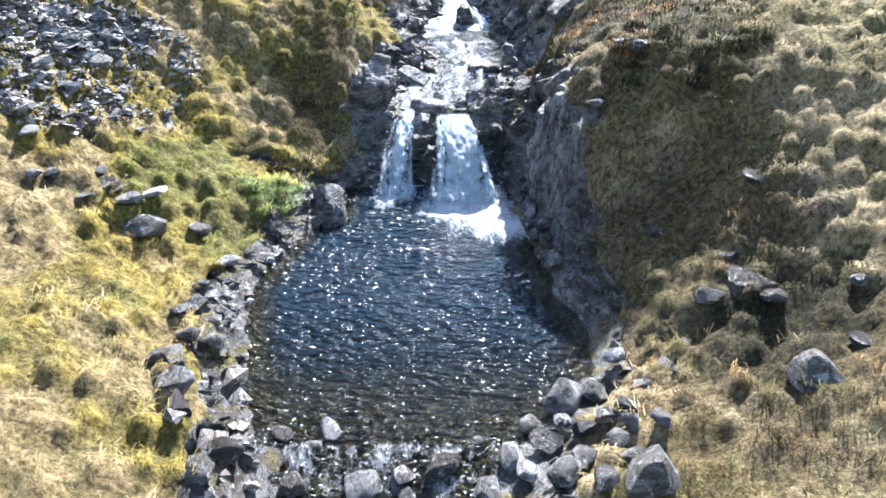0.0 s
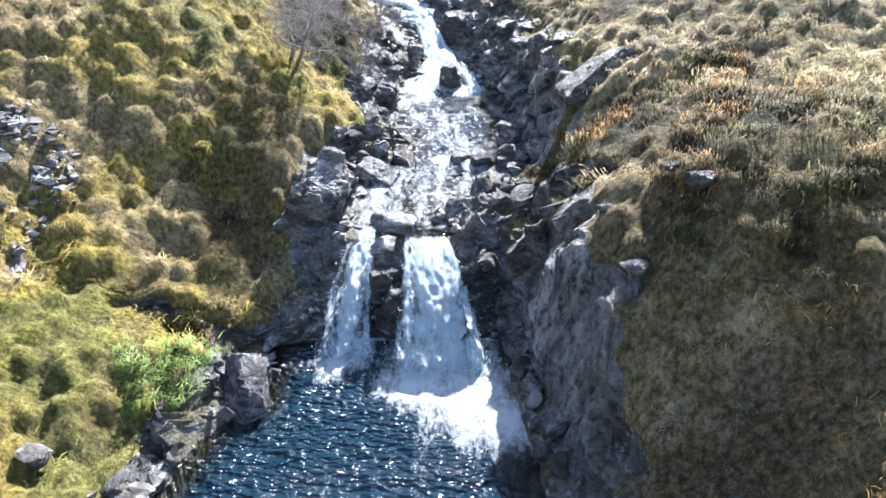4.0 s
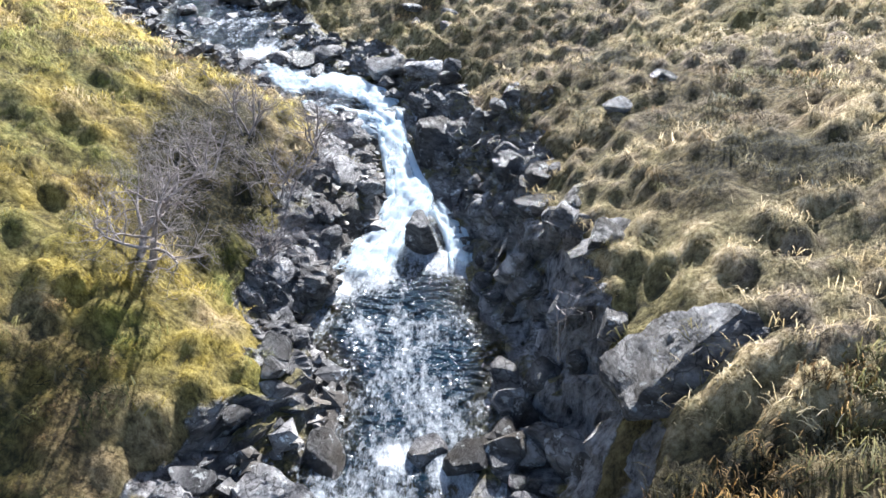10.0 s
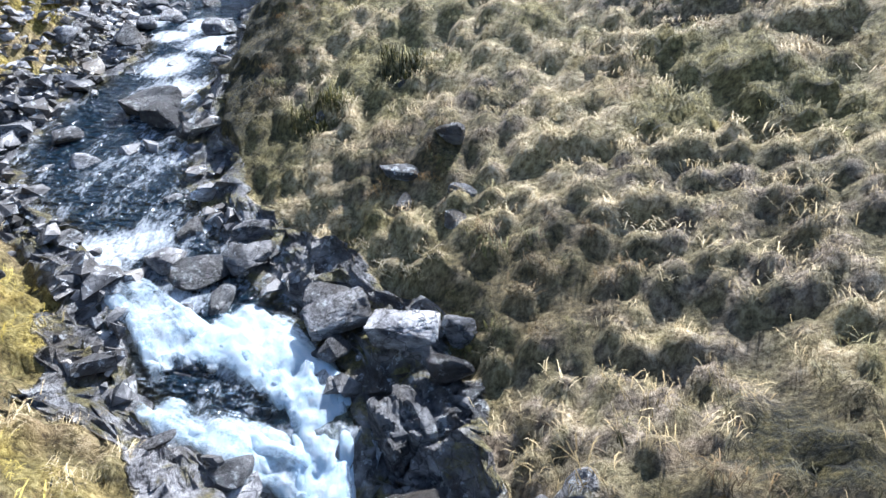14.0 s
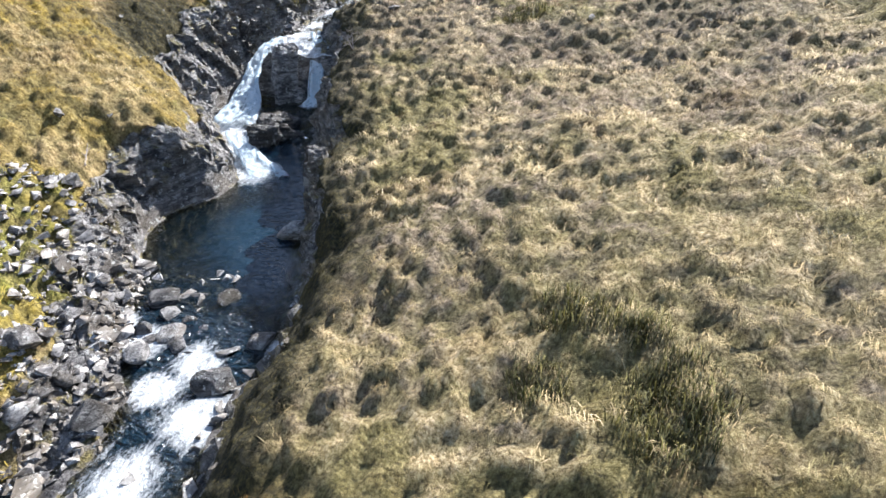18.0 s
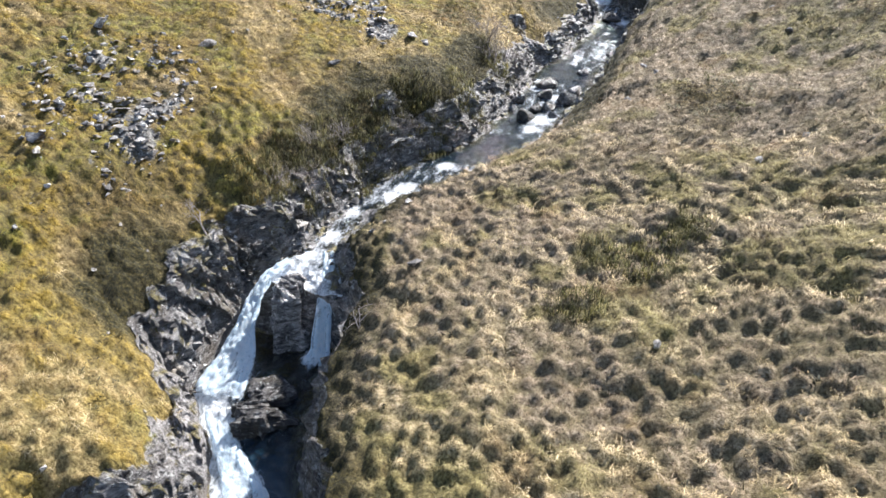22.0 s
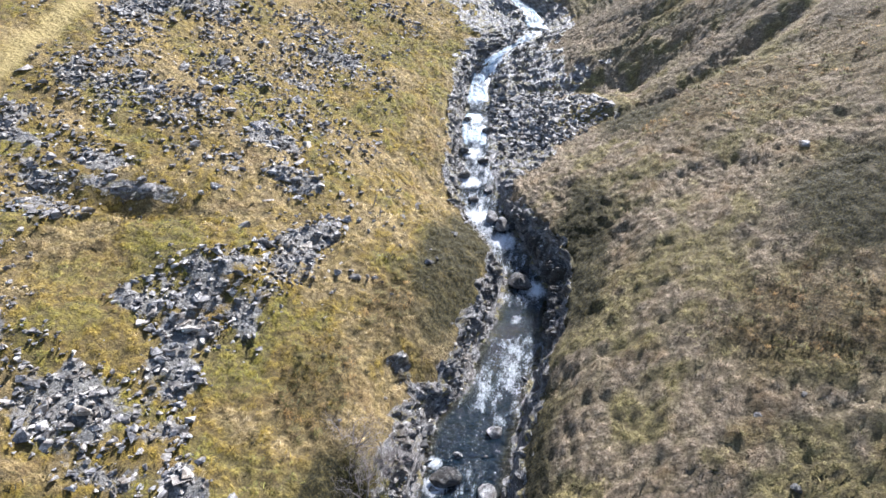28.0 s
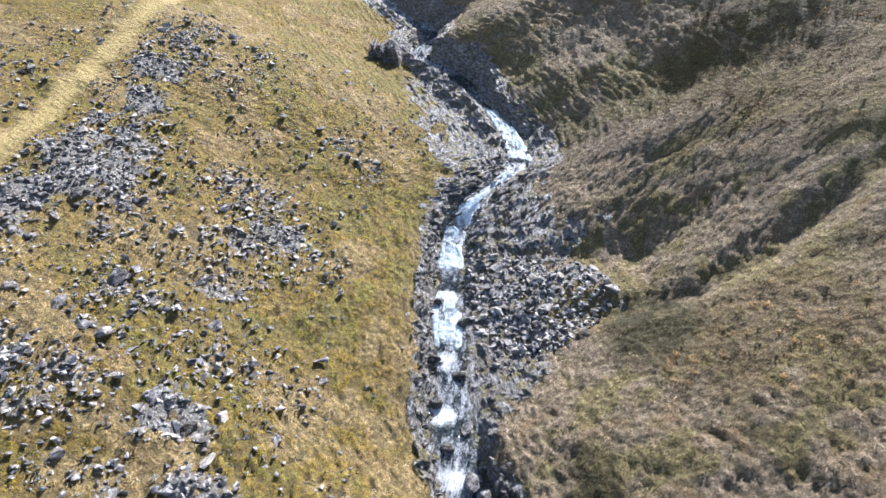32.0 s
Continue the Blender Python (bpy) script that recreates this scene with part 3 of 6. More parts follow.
    mossy = mix(nt, mathn(nt, "MULTIPLY", ramp(nt, up.outputs[2], (0.55, grey(0)), (0.8, grey(1))), ramp(nt, noise_of(nt, p, 0.9, 6, 0.6), (0.5, grey(0)), (0.58, grey(0.85)))), rock, olive)
    edge = mathn(nt, "ADD", attr(nt, "rock"), mathn(nt, "MULTIPLY", mathn(nt, "SUBTRACT", tuft, 0.5), 1.2))
    mask = ramp(nt, edge, (0.42, grey(0)), (0.58, grey(1)))
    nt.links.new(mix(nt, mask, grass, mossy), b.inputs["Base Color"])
    nt.links.new(ramp(nt, mask, (0, grey(0.95)), (1, grey(0.45))), b.inputs["Roughness"])
    turf = mathn(nt, "ADD", mathn(nt, "MULTIPLY", fine, 0.35), mathn(nt, "MULTIPLY", top, -0.7))
    rough = mathn(nt, "MULTIPLY", noise_of(nt, place(nt, (1.2, 0.6, 1.5), (0.5, 0.3, 0.4)), 2.6, 10, 0.72), 1.5)
    bumped(nt, b, mix(nt, mask, turf, rough), 1.0, 0.5)
    return m


def grass_material(name, low, middle, high):
    """Dry blades that let some light through."""
    m, nt, b = material(name, 0.75)
    geo = nt.nodes.new("ShaderNodeNewGeometry")
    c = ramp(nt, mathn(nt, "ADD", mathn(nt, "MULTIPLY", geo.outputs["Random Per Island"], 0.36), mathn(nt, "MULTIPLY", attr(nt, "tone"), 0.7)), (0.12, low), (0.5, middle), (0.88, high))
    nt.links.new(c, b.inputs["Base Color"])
    t = node(nt, "BsdfTranslucent")
    nt.links.new(c, t.inputs["Color"])
    s = node(nt, "MixShader", Fac=0.22)
    nt.links.new(b.outputs[0], s.inputs[1])
    nt.links.new(t.outputs[0], s.inputs[2])
    nt.links.new(s.outputs[0], nt.nodes["Material Output"].inputs["Surface"])
    return m


def water_material():
    """Peaty clear water: gloss over a dark body, clear where shallow, white where it breaks and where glitter is
    painted.
    """
    m, nt, b = material("beck_water", 0.12)
    p = place(nt, (1, 1.7, 1), (0, 0, 0.25))
    b.inputs["Base Color"].default_value = (0.005, 0.016, 0.027, 1)
    b.inputs["IOR"].default_value, b.inputs["Specular IOR Level"].default_value = 1.33, 0.5
    wave = mathn(nt, "ADD", noise_of(nt, p, 2.6, 1.0, 0.5), mathn(nt, "MULTIPLY", noise_of(nt, p, 8.0, 0.5, 0.5), 0.22))
    bumped(nt, b, wave, 1.0, 0.4)
    nt.links.new(attr(nt, "ripple"), b.inputs["Normal"].links[0].from_node.inputs["Strength"])
    clear = node(nt, "BsdfTransparent")
    clear.inputs[0].default_value = (0.5, 0.5, 0.4, 1)
    gloss = node(nt, "BsdfGlossy", Roughness=0.12)
    fres = node(nt, "Fresnel", IOR=1.33)
    bump = b.inputs["Normal"].links[0].from_socket
    for n in (gloss, fres):
        nt.links.new(bump, n.inputs["Normal"])
    see = node(nt, "MixShader")
    nt.links.new(fres.outputs[0], see.inputs[0])
    nt.links.new(clear.outputs[0], see.inputs[1])
    nt.links.new(gloss.outputs[0], see.inputs[2])
    deep = node(nt, "MixShader")
    nt.links.new(attr(nt, "deep"), deep.inputs[0])
    nt.links.new(see.outputs[0], deep.inputs[1])
    nt.links.new(b.outputs[0], deep.inputs[2])
    foam_and_glitter = node(nt, "BsdfPrincipled", Base_Color=(0.86, 0.89, 0.92, 1), Roughness=0.5)
    froth = node(nt, "Bump", Strength=1.0, Distance=0.35)
    nt.links.new(noise_of(nt, place(nt, (1.4, 0.8, 1)), 3.5, 8, 0.7), froth.inputs["Height"])
    nt.links.new(froth.outputs[0], foam_and_glitter.inputs["Normal"])
    f = mathn(nt, "ADD", mathn(nt, "MULTIPLY", noise_of(nt, place(nt, (1.7, 0.6, 1)), 1.1, 5, 0.6), 0.45), mathn(nt, "MULTIPLY", noise_of(nt, place(nt, (1.5, 0.8, 1)), 5.0, 8, 0.8), 0.55))
    mask = ramp(nt, mathn(nt, "ADD", mathn(nt, "MULTIPLY", mathn(nt, "SUBTRACT", f, 0.5), 3.2), attr(nt, "foam_and_glitter")), (0.3, grey(0)), (0.62, grey(0.45)), (1.05, grey(1)))
    top = node(nt, "MixShader")
    nt.links.new(mask, top.inputs[0])
    nt.links.new(deep.outputs[0], top.inputs[1])
    glow = node(nt, "BsdfTranslucent", Color=(0.85, 0.9, 0.95, 1))
    lit = node(nt, "MixShader", Fac=0.2)
    nt.links.new(foam_and_glitter.outputs[0], lit.inputs[1])
    nt.links.new(glow.outputs[0], lit.inputs[2])
    nt.links.new(lit.outputs[0], top.inputs[2])
    nt.links.new(top.outputs[0], nt.nodes["Material Output"].inputs["Surface"])
    return m


def fall_material():
    """Falling white water: streaks along the drop with gaps between them."""
    m, nt, b = material("white_water", 0.5)
    v = nt.nodes.new("ShaderNodeCombineXYZ")
    nt.links.new(attr(nt, "across"), v.inputs[0])
    nt.links.new(attr(nt, "along"), v.inputs[1])
    mp = node(nt, "Mapping", Scale=(5.0, 1.3, 1.0))
    nt.links.new(v.outputs[0], mp.inputs["Vector"])
    streak = mathn(nt, "ADD", mathn(nt, "MULTIPLY", noise_of(nt, mp.outputs[0], 1.0, 6, 0.7), 0.45), mathn(nt, "MULTIPLY", noise_of(nt, place(nt), 5.0, 8, 0.8), 0.55))
    nt.links.new(ramp(nt, streak, (0.36, (0.3, 0.5, 0.64)), (0.46, (0.55, 0.7, 0.8)), (0.56, (0.84, 0.88, 0.91))), b.inputs["Base Color"])
    bumped(nt, b, streak, 1.0, 0.12)
    clear = node(nt, "BsdfTransparent")
    s = node(nt, "MixShader")
    nt.links.new(ramp(nt, mathn(nt, "ADD", streak, mathn(nt, "MULTIPLY", attr(nt, "thin"), -0.4)), (0.3, grey(0)), (0.52, grey(1))), s.inputs[0])
    through_light = node(nt, "BsdfTranslucent", Color=(0.8, 0.87, 0.92, 1))
    body = node(nt, "MixShader", Fac=0.55)
    nt.links.new(b.outputs[0], body.inputs[1])
    nt.links.new(through_light.outputs[0], body.inputs[2])
    nt.links.new(clear.outputs[0], s.inputs[1])
    nt.links.new(body.outputs[0], s.inputs[2])
    nt.links.new(s.outputs[0], nt.nodes["Material Output"].inputs["Surface"])
    return m


def plain(name, c, rough=0.8, scale=4.0, spread=0.45):
    m, nt, b = material(name, rough)
    f = noise_of(nt, place(nt), scale, 6, 0.65)
    nt.links.new(ramp(nt, f, (0.3, tuple(v * (1 - spread) for v in c)), (0.7, tuple(min(1, v * (1 + spread)) for v in c))), b.inputs["Base Color"])
    bumped(nt, b, f, 0.4, 0.05)
    return m


MOOR, WATER, FALLS = ground_material(), water_material(), fall_material()
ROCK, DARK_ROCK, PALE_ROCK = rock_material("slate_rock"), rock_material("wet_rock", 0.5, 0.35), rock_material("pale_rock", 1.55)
STRAW = grass_material("moor_grass", (0.16, 0.11, 0.05), (0.6, 0.45, 0.235), (0.86, 0.71, 0.46))
GOLD = grass_material("golden_grass", (0.08, 0.057, 0.009), (0.35, 0.255, 0.033), (0.64, 0.51, 0.13))
TAN = grass_material("tan_grass", (0.1, 0.068, 0.03), (0.42, 0.305, 0.14), (0.74, 0.6, 0.36))
MOSS_GRASS = grass_material("mossy_grass", (0.04, 0.044, 0.01), (0.16, 0.16, 0.03), (0.4, 0.37, 0.09))
OLIVE = grass_material("olive_grass", (0.045, 0.037, 0.015), (0.23, 0.19, 0.072), (0.48, 0.4, 0.19))
OCHRE = grass_material("ochre_grass", (0.04, 0.026, 0.004), (0.225, 0.146, 0.018), (0.46, 0.325, 0.06))
BROWN = grass_material("brown_grass", (0.072, 0.05, 0.031), (0.33, 0.238, 0.15), (0.61, 0.48, 0.335))
RUST = grass_material("rust_grass", (0.018, 0.011, 0.004), (0.085, 0.052, 0.017), (0.25, 0.155, 0.055))
AMBER = grass_material("amber_grass", (0.04, 0.021, 0.006), (0.24, 0.13, 0.036), (0.52, 0.33, 0.12))
GREEN = grass_material("fern", (0.05, 0.08, 0.015), (0.13, 0.19, 0.035), (0.26, 0.33, 0.09))
HEATH = grass_material("heath_leaf", (0.008, 0.008, 0.002), (0.034, 0.029, 0.008), (0.13, 0.1, 0.03))
BUSH = grass_material("bush_leaf", (0.016, 0.018, 0.005), (0.075, 0.07, 0.018), (0.21, 0.175, 0.05))
BARK = plain("grey_bark", (0.25, 0.215, 0.2), 0.9, 12)
MOSSY = plain("moss", (0.13, 0.14, 0.02), 0.95, 6)

# ---- ground and water ----
rng = np.random.default_rng(5)


def mesh_of(name, verts, faces, mat=None, **attributes):
    """A mesh from arrays of corners and faces (all with as many corners), with values for its corners."""
    me = bpy.data.meshes.new(name)
    verts, faces = np.asarray(verts, np.float32), np.asarray(faces, np.int32)
    n, k = faces.shape
    me.vertices.add(len(verts))
    me.vertices.foreach_set("co", verts.ravel())
    me.loops.add(n * k)
    me.loops.foreach_set("vertex_index", faces.ravel())
    me.polygons.add(n)
    me.polygons.foreach_set("loop_start", np.arange(0, n * k, k, dtype=np.int32))
    me.update(calc_edges=True)
    for key, values in attributes.items():
        a = me.attributes.new(key, "FLOAT", "POINT")
        a.data.foreach_set("value", np.asarray(values, np.float32).ravel())
    if mat:
        me.materials.append(mat)
    return me


def shaded(me, on=True):
    me.polygons.foreach_set("use_smooth", np.full(len(me.polygons), on))
    return me


def grid_faces(rows, cols):
    a = np.arange(rows * cols).reshape(rows, cols)
    return np.stack([a[:-1, :-1], a[:-1, 1:], a[1:, 1:], a[1:, :-1]], -1).reshape(-1, 4)


TRACK = np.array([(-66, 100), (-60, 128), (-57.2, 150), (-58.5, 165), (-59.4, 185), (-61, 200), (-62.5, 214), (-67, 240), (-80, 290)], float)


def track_at(x, y):
    """How much a place lies on the dirt track."""
    return np.where((y > 120) & (y < 290), 1 - smooth(0.55, 1.3, np.abs(x - np.interp(y, TRACK[:, 1], TRACK[:, 0])) * 0.85 + 0.4 * soft_noise(x, y, 1.5, 2)), 0)


# Fans of scree: x, y, breadth across, breadth along, stones to the square metre.
SCREE_LOW = [(-14.5, 26.0, 2.4, 2.0, 3.2), (-12.6, 27.8, 1.6, 1.2, 2.5), (-17.5, 26.5, 1.8, 1.8, 2.5), (-14.6, 23.6, 1.4, 1.2, 1.8), (-33.8, 101.8, 3.2, 4.5, 1.4), (-37.0, 105, 3, 4, 1.2), (-31.2, 98.5, 1.5, 2.6, 1.5)]
SCREE_MOUND = [(-35.4, 127.1, 2.8, 2.4, 2.4), (-33, 125, 3.6, 2.0, 2.6), (-31.9, 137.7, 2.6, 2.0, 2.2), (-28.9, 136, 2.6, 2.2, 2.4), (-28.5, 140, 2.2, 2.2, 2.2), (-27, 144, 2.0, 2.8, 1.8), (-26, 147.5, 1.6, 2.2, 1.4), (-30, 134, 2.0, 1.6, 2), (-34.1, 135, 1.6, 1.2, 1.6), (-29.4, 124, 3.2, 1.8, 2.2), (-26.4, 124, 1.4, 1.6, 1.6), (-24.7, 122.6, 1.0, 1.8, 1.6), (-40.6, 128.4, 2.0, 2.8, 1.8), (-49, 143.6, 4, 2, 1.2), (-45, 140.5, 2.5, 1.5, 1.2), (-48, 134, 5, 3, 0.7), (-30.6, 127, 2.2, 1.6, 2.4), (-29.6, 131.5, 1.6, 3.0, 2.2), (-27.8, 125.6, 1.0, 2.6, 1.8), (-45.5, 147.5, 3.5, 1.6, 1.6), (-50, 148, 3, 2.6, 1.8)]
SCREE_HIGH = [(-54.8, 176, 2.8, 6, 2.4), (-53.4, 183, 2.6, 6, 2.4), (-54.6, 192, 2.6, 6, 2.4), (-55, 205, 3, 8, 2.2), (-52, 168, 3.2, 4, 2.2), (-48.3, 157, 2.6, 3.5, 1.8), (-65, 180, 2.4, 8, 1.8), (-43.1, 168, 4, 3, 1.0), (-38.2, 174, 3.4, 2, 1.2), (-35.8, 183.5, 3, 2, 1.2), (-34.6, 159.2, 2.6, 2.0, 1.6), (-30.3, 153.7, 2.2, 1.8, 1.6), (-37.6, 152.6, 2.8, 1.6, 1.5), (-41.6, 176.4, 3, 2, 1.0), (-37.5, 179.5, 2.6, 1.6, 1.0), (-42.8, 164.7, 2.6, 1.6, 1.2), (-33.5, 202, 2, 3, 1.4), (-30, 199, 1.6, 2.4, 1.2), (-49, 208, 4, 6, 0.9), (-51.5, 158, 2.2, 5, 2.0), (-50.5, 180, 4, 8, 1.3), (-40, 186, 5, 4, 0.9), (-35, 180, 5, 4, 0.9), (-36, 166, 5, 4, 0.8), (-44, 158, 5, 3, 0.9)]


def stony_at(x, y):
    """How far the turf gives way to rubble."""
    s = np.zeros(np.shape(x))
    for cx, cy, a, b, dense in SCREE_LOW + SCREE_MOUND + SCREE_HIGH:
        s = np.maximum(s, min(1, dense / 1.6) * (1 - smooth(0.45, 1.35, 0.78 * np.hypot((x - cx) / a, (y - cy) / b))))
    return np.clip(s * (0.75 + 0.6 * soft_noise(x, y, 3.2, 1) + 0.45 * soft_noise(x, y, 1.1, 2)), 0, 1)


def pale_at(x, y, d):
    """Faces of paler stone: the slab over the lower pool, the ledges at its lip, the face by the twin falls."""
    s = np.zeros(np.shape(x))
    for cx, cy, a, b in ((3.6, 22.6, 1.6, 3.0), (-3.2, 29.6, 1.5, 2.2), (-2.2, 36.6, 1.3, 3.0), (-2.2, 45.5, 2.2, 3.2), (4.4, 34.0, 1.8, 4.5), (-22.4, 88.0, 4.4, 3.2), (5.6, 31.0, 1.2, 2.0)):
        s = np.maximum(s, 1 - smooth(0.6, 1.2, np.hypot((x - cx) / a, (y - cy) / b)))
    return np.clip(s * (0.8 + 0.5 * soft_noise(x, y * 1.2, 1.2, 2)), 0, 1) * smooth(0, 0.3, d)


def build_ground():
    outs = np.concatenate([np.arange(0, 5, 0.1), np.arange(5, 9, 0.2), np.arange(9, 28, 0.26), np.arange(28, 28.1, 0.3), np.arange(28.5, 46, 0.6), np.arange(46, 84, 1.6), [90, 110, 150, 220, 340, 560, 900]])
    ys = np.concatenate([[-900, -500, -250, -120], np.arange(-60, 2, 2.0), np.arange(2, 10, 0.27), np.arange(10, 54, 0.15), np.arange(54, 76, 0.27), np.arange(76, 110, 0.17), np.arange(110, 205, 0.4), np.arange(205, 300, 0.8), [305, 315, 340, 400, 550, 900]])
    l, r, z = beck_at(ys)
    inner = np.linspace(0, 1, 18)[1:-1]
    x = np.concatenate([l[:, None] - outs[::-1], l[:, None] + (r - l)[:, None] * inner, r[:, None] + outs], 1)
    y = np.repeat(ys[:, None], x.shape[1], 1)
    h, rock, d = ground_height(x, y)
    # Rock faces stand out and step back sideways too.
    side = np.where(x < ((l + r) / 2)[:, None], -1, 1)
    push = rock * smooth(0.05, 0.6, d) * (1 - smooth(6, 9, d))
    x = x - side * push * (0.3 * blocks(y + 0.4 * h, h * 0.6, 1.3, 2) + 0.2 * blocks(y * 1.2 - 0.3 * h, h * 0.5, 0.5, 4) + 0.06 * soft_noise(y * 1.5 + h, h - 0.6 * y, 0.4, 4))
    y = y + push * (0.2 * blocks(x, h * 0.6, 0.9, 1) + 0.1 * blocks(x * 1.3, h * 0.5, 0.4, 3))
    trod = track_at(x, y)
    golden = 1 - smooth(-6, 4, x - ((l + r) / 2)[:, None] + 3 * soft_noise(x, y, 5, 3))
    faces = grid_faces(*x.shape)
    me = mesh_of("ground", np.stack([x, y, h], -1).reshape(-1, 3), faces, MOOR, rock=rock, golden=golden, track=trod, stony=stony_at(x, y), heath=heath_at(x, y), bracken=bracken_and_shade_at(x, y), pale=pale_at(x, y, d), between=smooth(0.4, 0.68, cells(x, y, TUSSOCK, 1)[0]) * (1 - 0.5 * smooth(30, 50, d)), green=1 - smooth(-0.34, -0.08, sort_at(x, y)), dry=smooth(0.1, 0.34, sort_at(x, y)), russet=smooth(68, 112, y + 8 * soft_noise(x, y, 12, 1)), ochre=smooth(60, 95, y + 8 * soft_noise(x, y, 9, 2)))
    me.polygons.foreach_set("use_smooth", rock.reshape(-1)[faces].mean(1) < 0.6)
    ob = new("ground", me)
    return tagged(ob, "steep rough moorland valley of dry tussock grass and bare slaty rock", "ground", kind="structure")


build_ground()
FOAM = [(0.8, 24.5, 1.9), (-2.1, 25.0, 1.1), (0.9, 23.7, 1.8), (1.5, 23.0, 1.7), (2.2, 22.2, 1.3), (-0.2, 23.6, 1.0), (-2.2, 24.5, 0.9), (0.9, 32.3, 0.5), (2.0, 32.0, 0.45), (-1.4, 30.4, 0.4), (0.2, 41.0, 1.7), (2.2, 39.6, 1.0), (-0.4, 39.2, 1.4), (-1.1, 38.4, 1.0),
    (-7.4, 52.0, 1.5), (-2.0, 49.4, 1.0), (-9.2, 62.6, 1.6), (-10.6, 65.6, 1.5), (-9.6, 68.4, 1.6), (-14, 71.6, 1.0), (-8.4, 72.4, 0.6), (-18.9, 88.6, 1.9), (-17.4, 86.9, 1.5), (-21.8, 91.2, 1.8), (-16.4, 89.6, 0.8), (-17.6, 96, 0.9), (-20.6, 90.0, 1.4), (-21.6, 93.4, 1.5), (-22.1, 91.4, 1.2), (-17.8, 95.6, 0.8), (-11.2, 71, 1.2), (-12.0, 69.4, 1.0), (-15.6, 72.4, 0.7), (-4.6, 50.6, 0.8), (-6.4, 53.0, 1.0)]

FOAM_UPPER = [(-18.5, 185.3, 1.5), (-17.6, 176.5, 1.4), (-16.8, 170.3, 1.4), (-15.0, 164.1, 1.6), (-11.8, 160.5, 1.5), (-8.1, 153.9, 1.3), (-9.4, 149.6, 1.2), (-13.0, 131.9, 0.9), (-10.8, 130.0, 0.9), (-8.9, 130.4, 0.9), (-11.0, 124.8, 1.3), (-11.4, 122.7, 1.0), (-13.2, 113.7, 1.1), (-16.0, 114.3, 0.8), (-17.7, 110.4, 1.1), (-18.2, 109.1, 1.0), (-20.4, 106.6, 1.0), (-16.9, 109, 0.8), (-20.4, 103.6, 1.2), (-20.8, 101.6, 1.3), (-9.4, 137.9, 0.8), (-13.4, 133.8, 0.7)]


def build_water():
    """The beck's surface from pool to pool; the two free falls are left open."""
    ys = np.concatenate([np.arange(-40, 4, 1.0), np.arange(4, 112, 0.11), np.arange(112, 290, 0.25)])
    l, r, z = beck_at(ys)
    t = np.linspace(-0.08, 1.08, 64)
    x = l[:, None] + (r - l)[:, None] * t
    y = np.repeat(ys[:, None], len(t), 1)
    steep = np.gradient(z, ys)
    level = np.repeat(z[:, None], len(t), 1)
    rough = smooth(0.05, 0.3, steep)[:, None]
    lively = 0.45 + 0.55 * smooth(8, 30, y) * (1 - smooth(42, 46, y)) + 0.55 * smooth(11, 14, y) * (1 - smooth(24, 27, y))
    h = level + lively * (0.03 * soft_noise(x * 0.7 + 0.3 * y, y * 1.3 - 0.2 * x, 0.38, 1) + 0.05 * soft_noise(x * 0.8, y * 1.2, 0.95, 2)) + rough * (0.12 * soft_noise(x, y, 0.7, 3) + 0.1 * soft_noise(x, y, 0.3, 4))
    foam_and_glitter = -0.05 + 0.55 * smooth(0.1, 0.35, steep)[:, None] + 0.42 * smooth(0.03, 0.12, steep)[:, None] + np.zeros_like(x)
    quick = smooth(47, 52, y) * (1 - smooth(70, 75, y)) + 0.6 * smooth(97, 100, y)
    # Mid pond, y 28 to 38: thin white painted for its silvery sun glitter.
    foam_and_glitter = foam_and_glitter * (1 - 0.75 * smooth(27.5, 28.2, y) * (1 - smooth(33.6, 34.4, y))) + 0.4 * smooth(27.6, 28.4, y) * (1 - smooth(36.5, 38.5, y)) * (0.8 + 0.5 * soft_noise(x, y, 1.4, 3)) + quick * (-0.1 + 0.4 * soft_noise(x * 1.5, y, 3.0, 5)) - 0.35 * smooth(45, 46, y) * (1 - smooth(50.5, 51.5, y)) - 0.3 * (1 - smooth(11, 12.5, y))
    for fx, fy, size in FOAM + FOAM_UPPER:
        foam_and_glitter = np.maximum(foam_and_glitter, 0.98 * (1 - smooth(0.1, 1.6, np.hypot(x - fx, y - fy) / size)))
    foam_and_glitter = foam_and_glitter - 0.9 * smooth(-19.2, -17.8, x) * smooth(87.6, 88.6, y) * (1 - smooth(95, 96, y)) * (y < 97)
    for y0, y1 in ((114.5, 121), (133.5, 139), (147, 151.5)):
        foam_and_glitter = foam_and_glitter - 0.5 * smooth(y0, y0 + 1.2, y) * (1 - smooth(y1 - 1.2, y1, y))
    under = level - lie(x, y)[0]
    deep = np.maximum(smooth(0.12, 0.8 + 0.8 * (1 - smooth(22, 28, y)), under), 0.75 * smooth(0.03, 0.3, under) * smooth(45, 50, y) * (1 - smooth(73, 75, y) * (1 - smooth(97, 99, y))))
    shoal = smooth(74, 76, y) * (1 - smooth(84, 86.5, y)) * (1 - smooth(0.25, 0.75, (x - l[:, None]) / (r - l)[:, None] + 0.12 * soft_noise(x, y, 3, 2)))
    deep = deep * (1 - 0.85 * shoal)
    faces = grid_faces(*x.shape)
    mid = y.reshape(-1)[faces].mean(1)
    lip = np.where(x < -0.9, 28.3, 27.72) + 0.12 * soft_noise(x, y, 0.3, 2)
    lip = lip.reshape(-1)[faces].mean(1)
    faces = faces[~(((mid > 25.45) & (mid < lip)) | ((mid > 97.0) & (mid < 98.75)))]
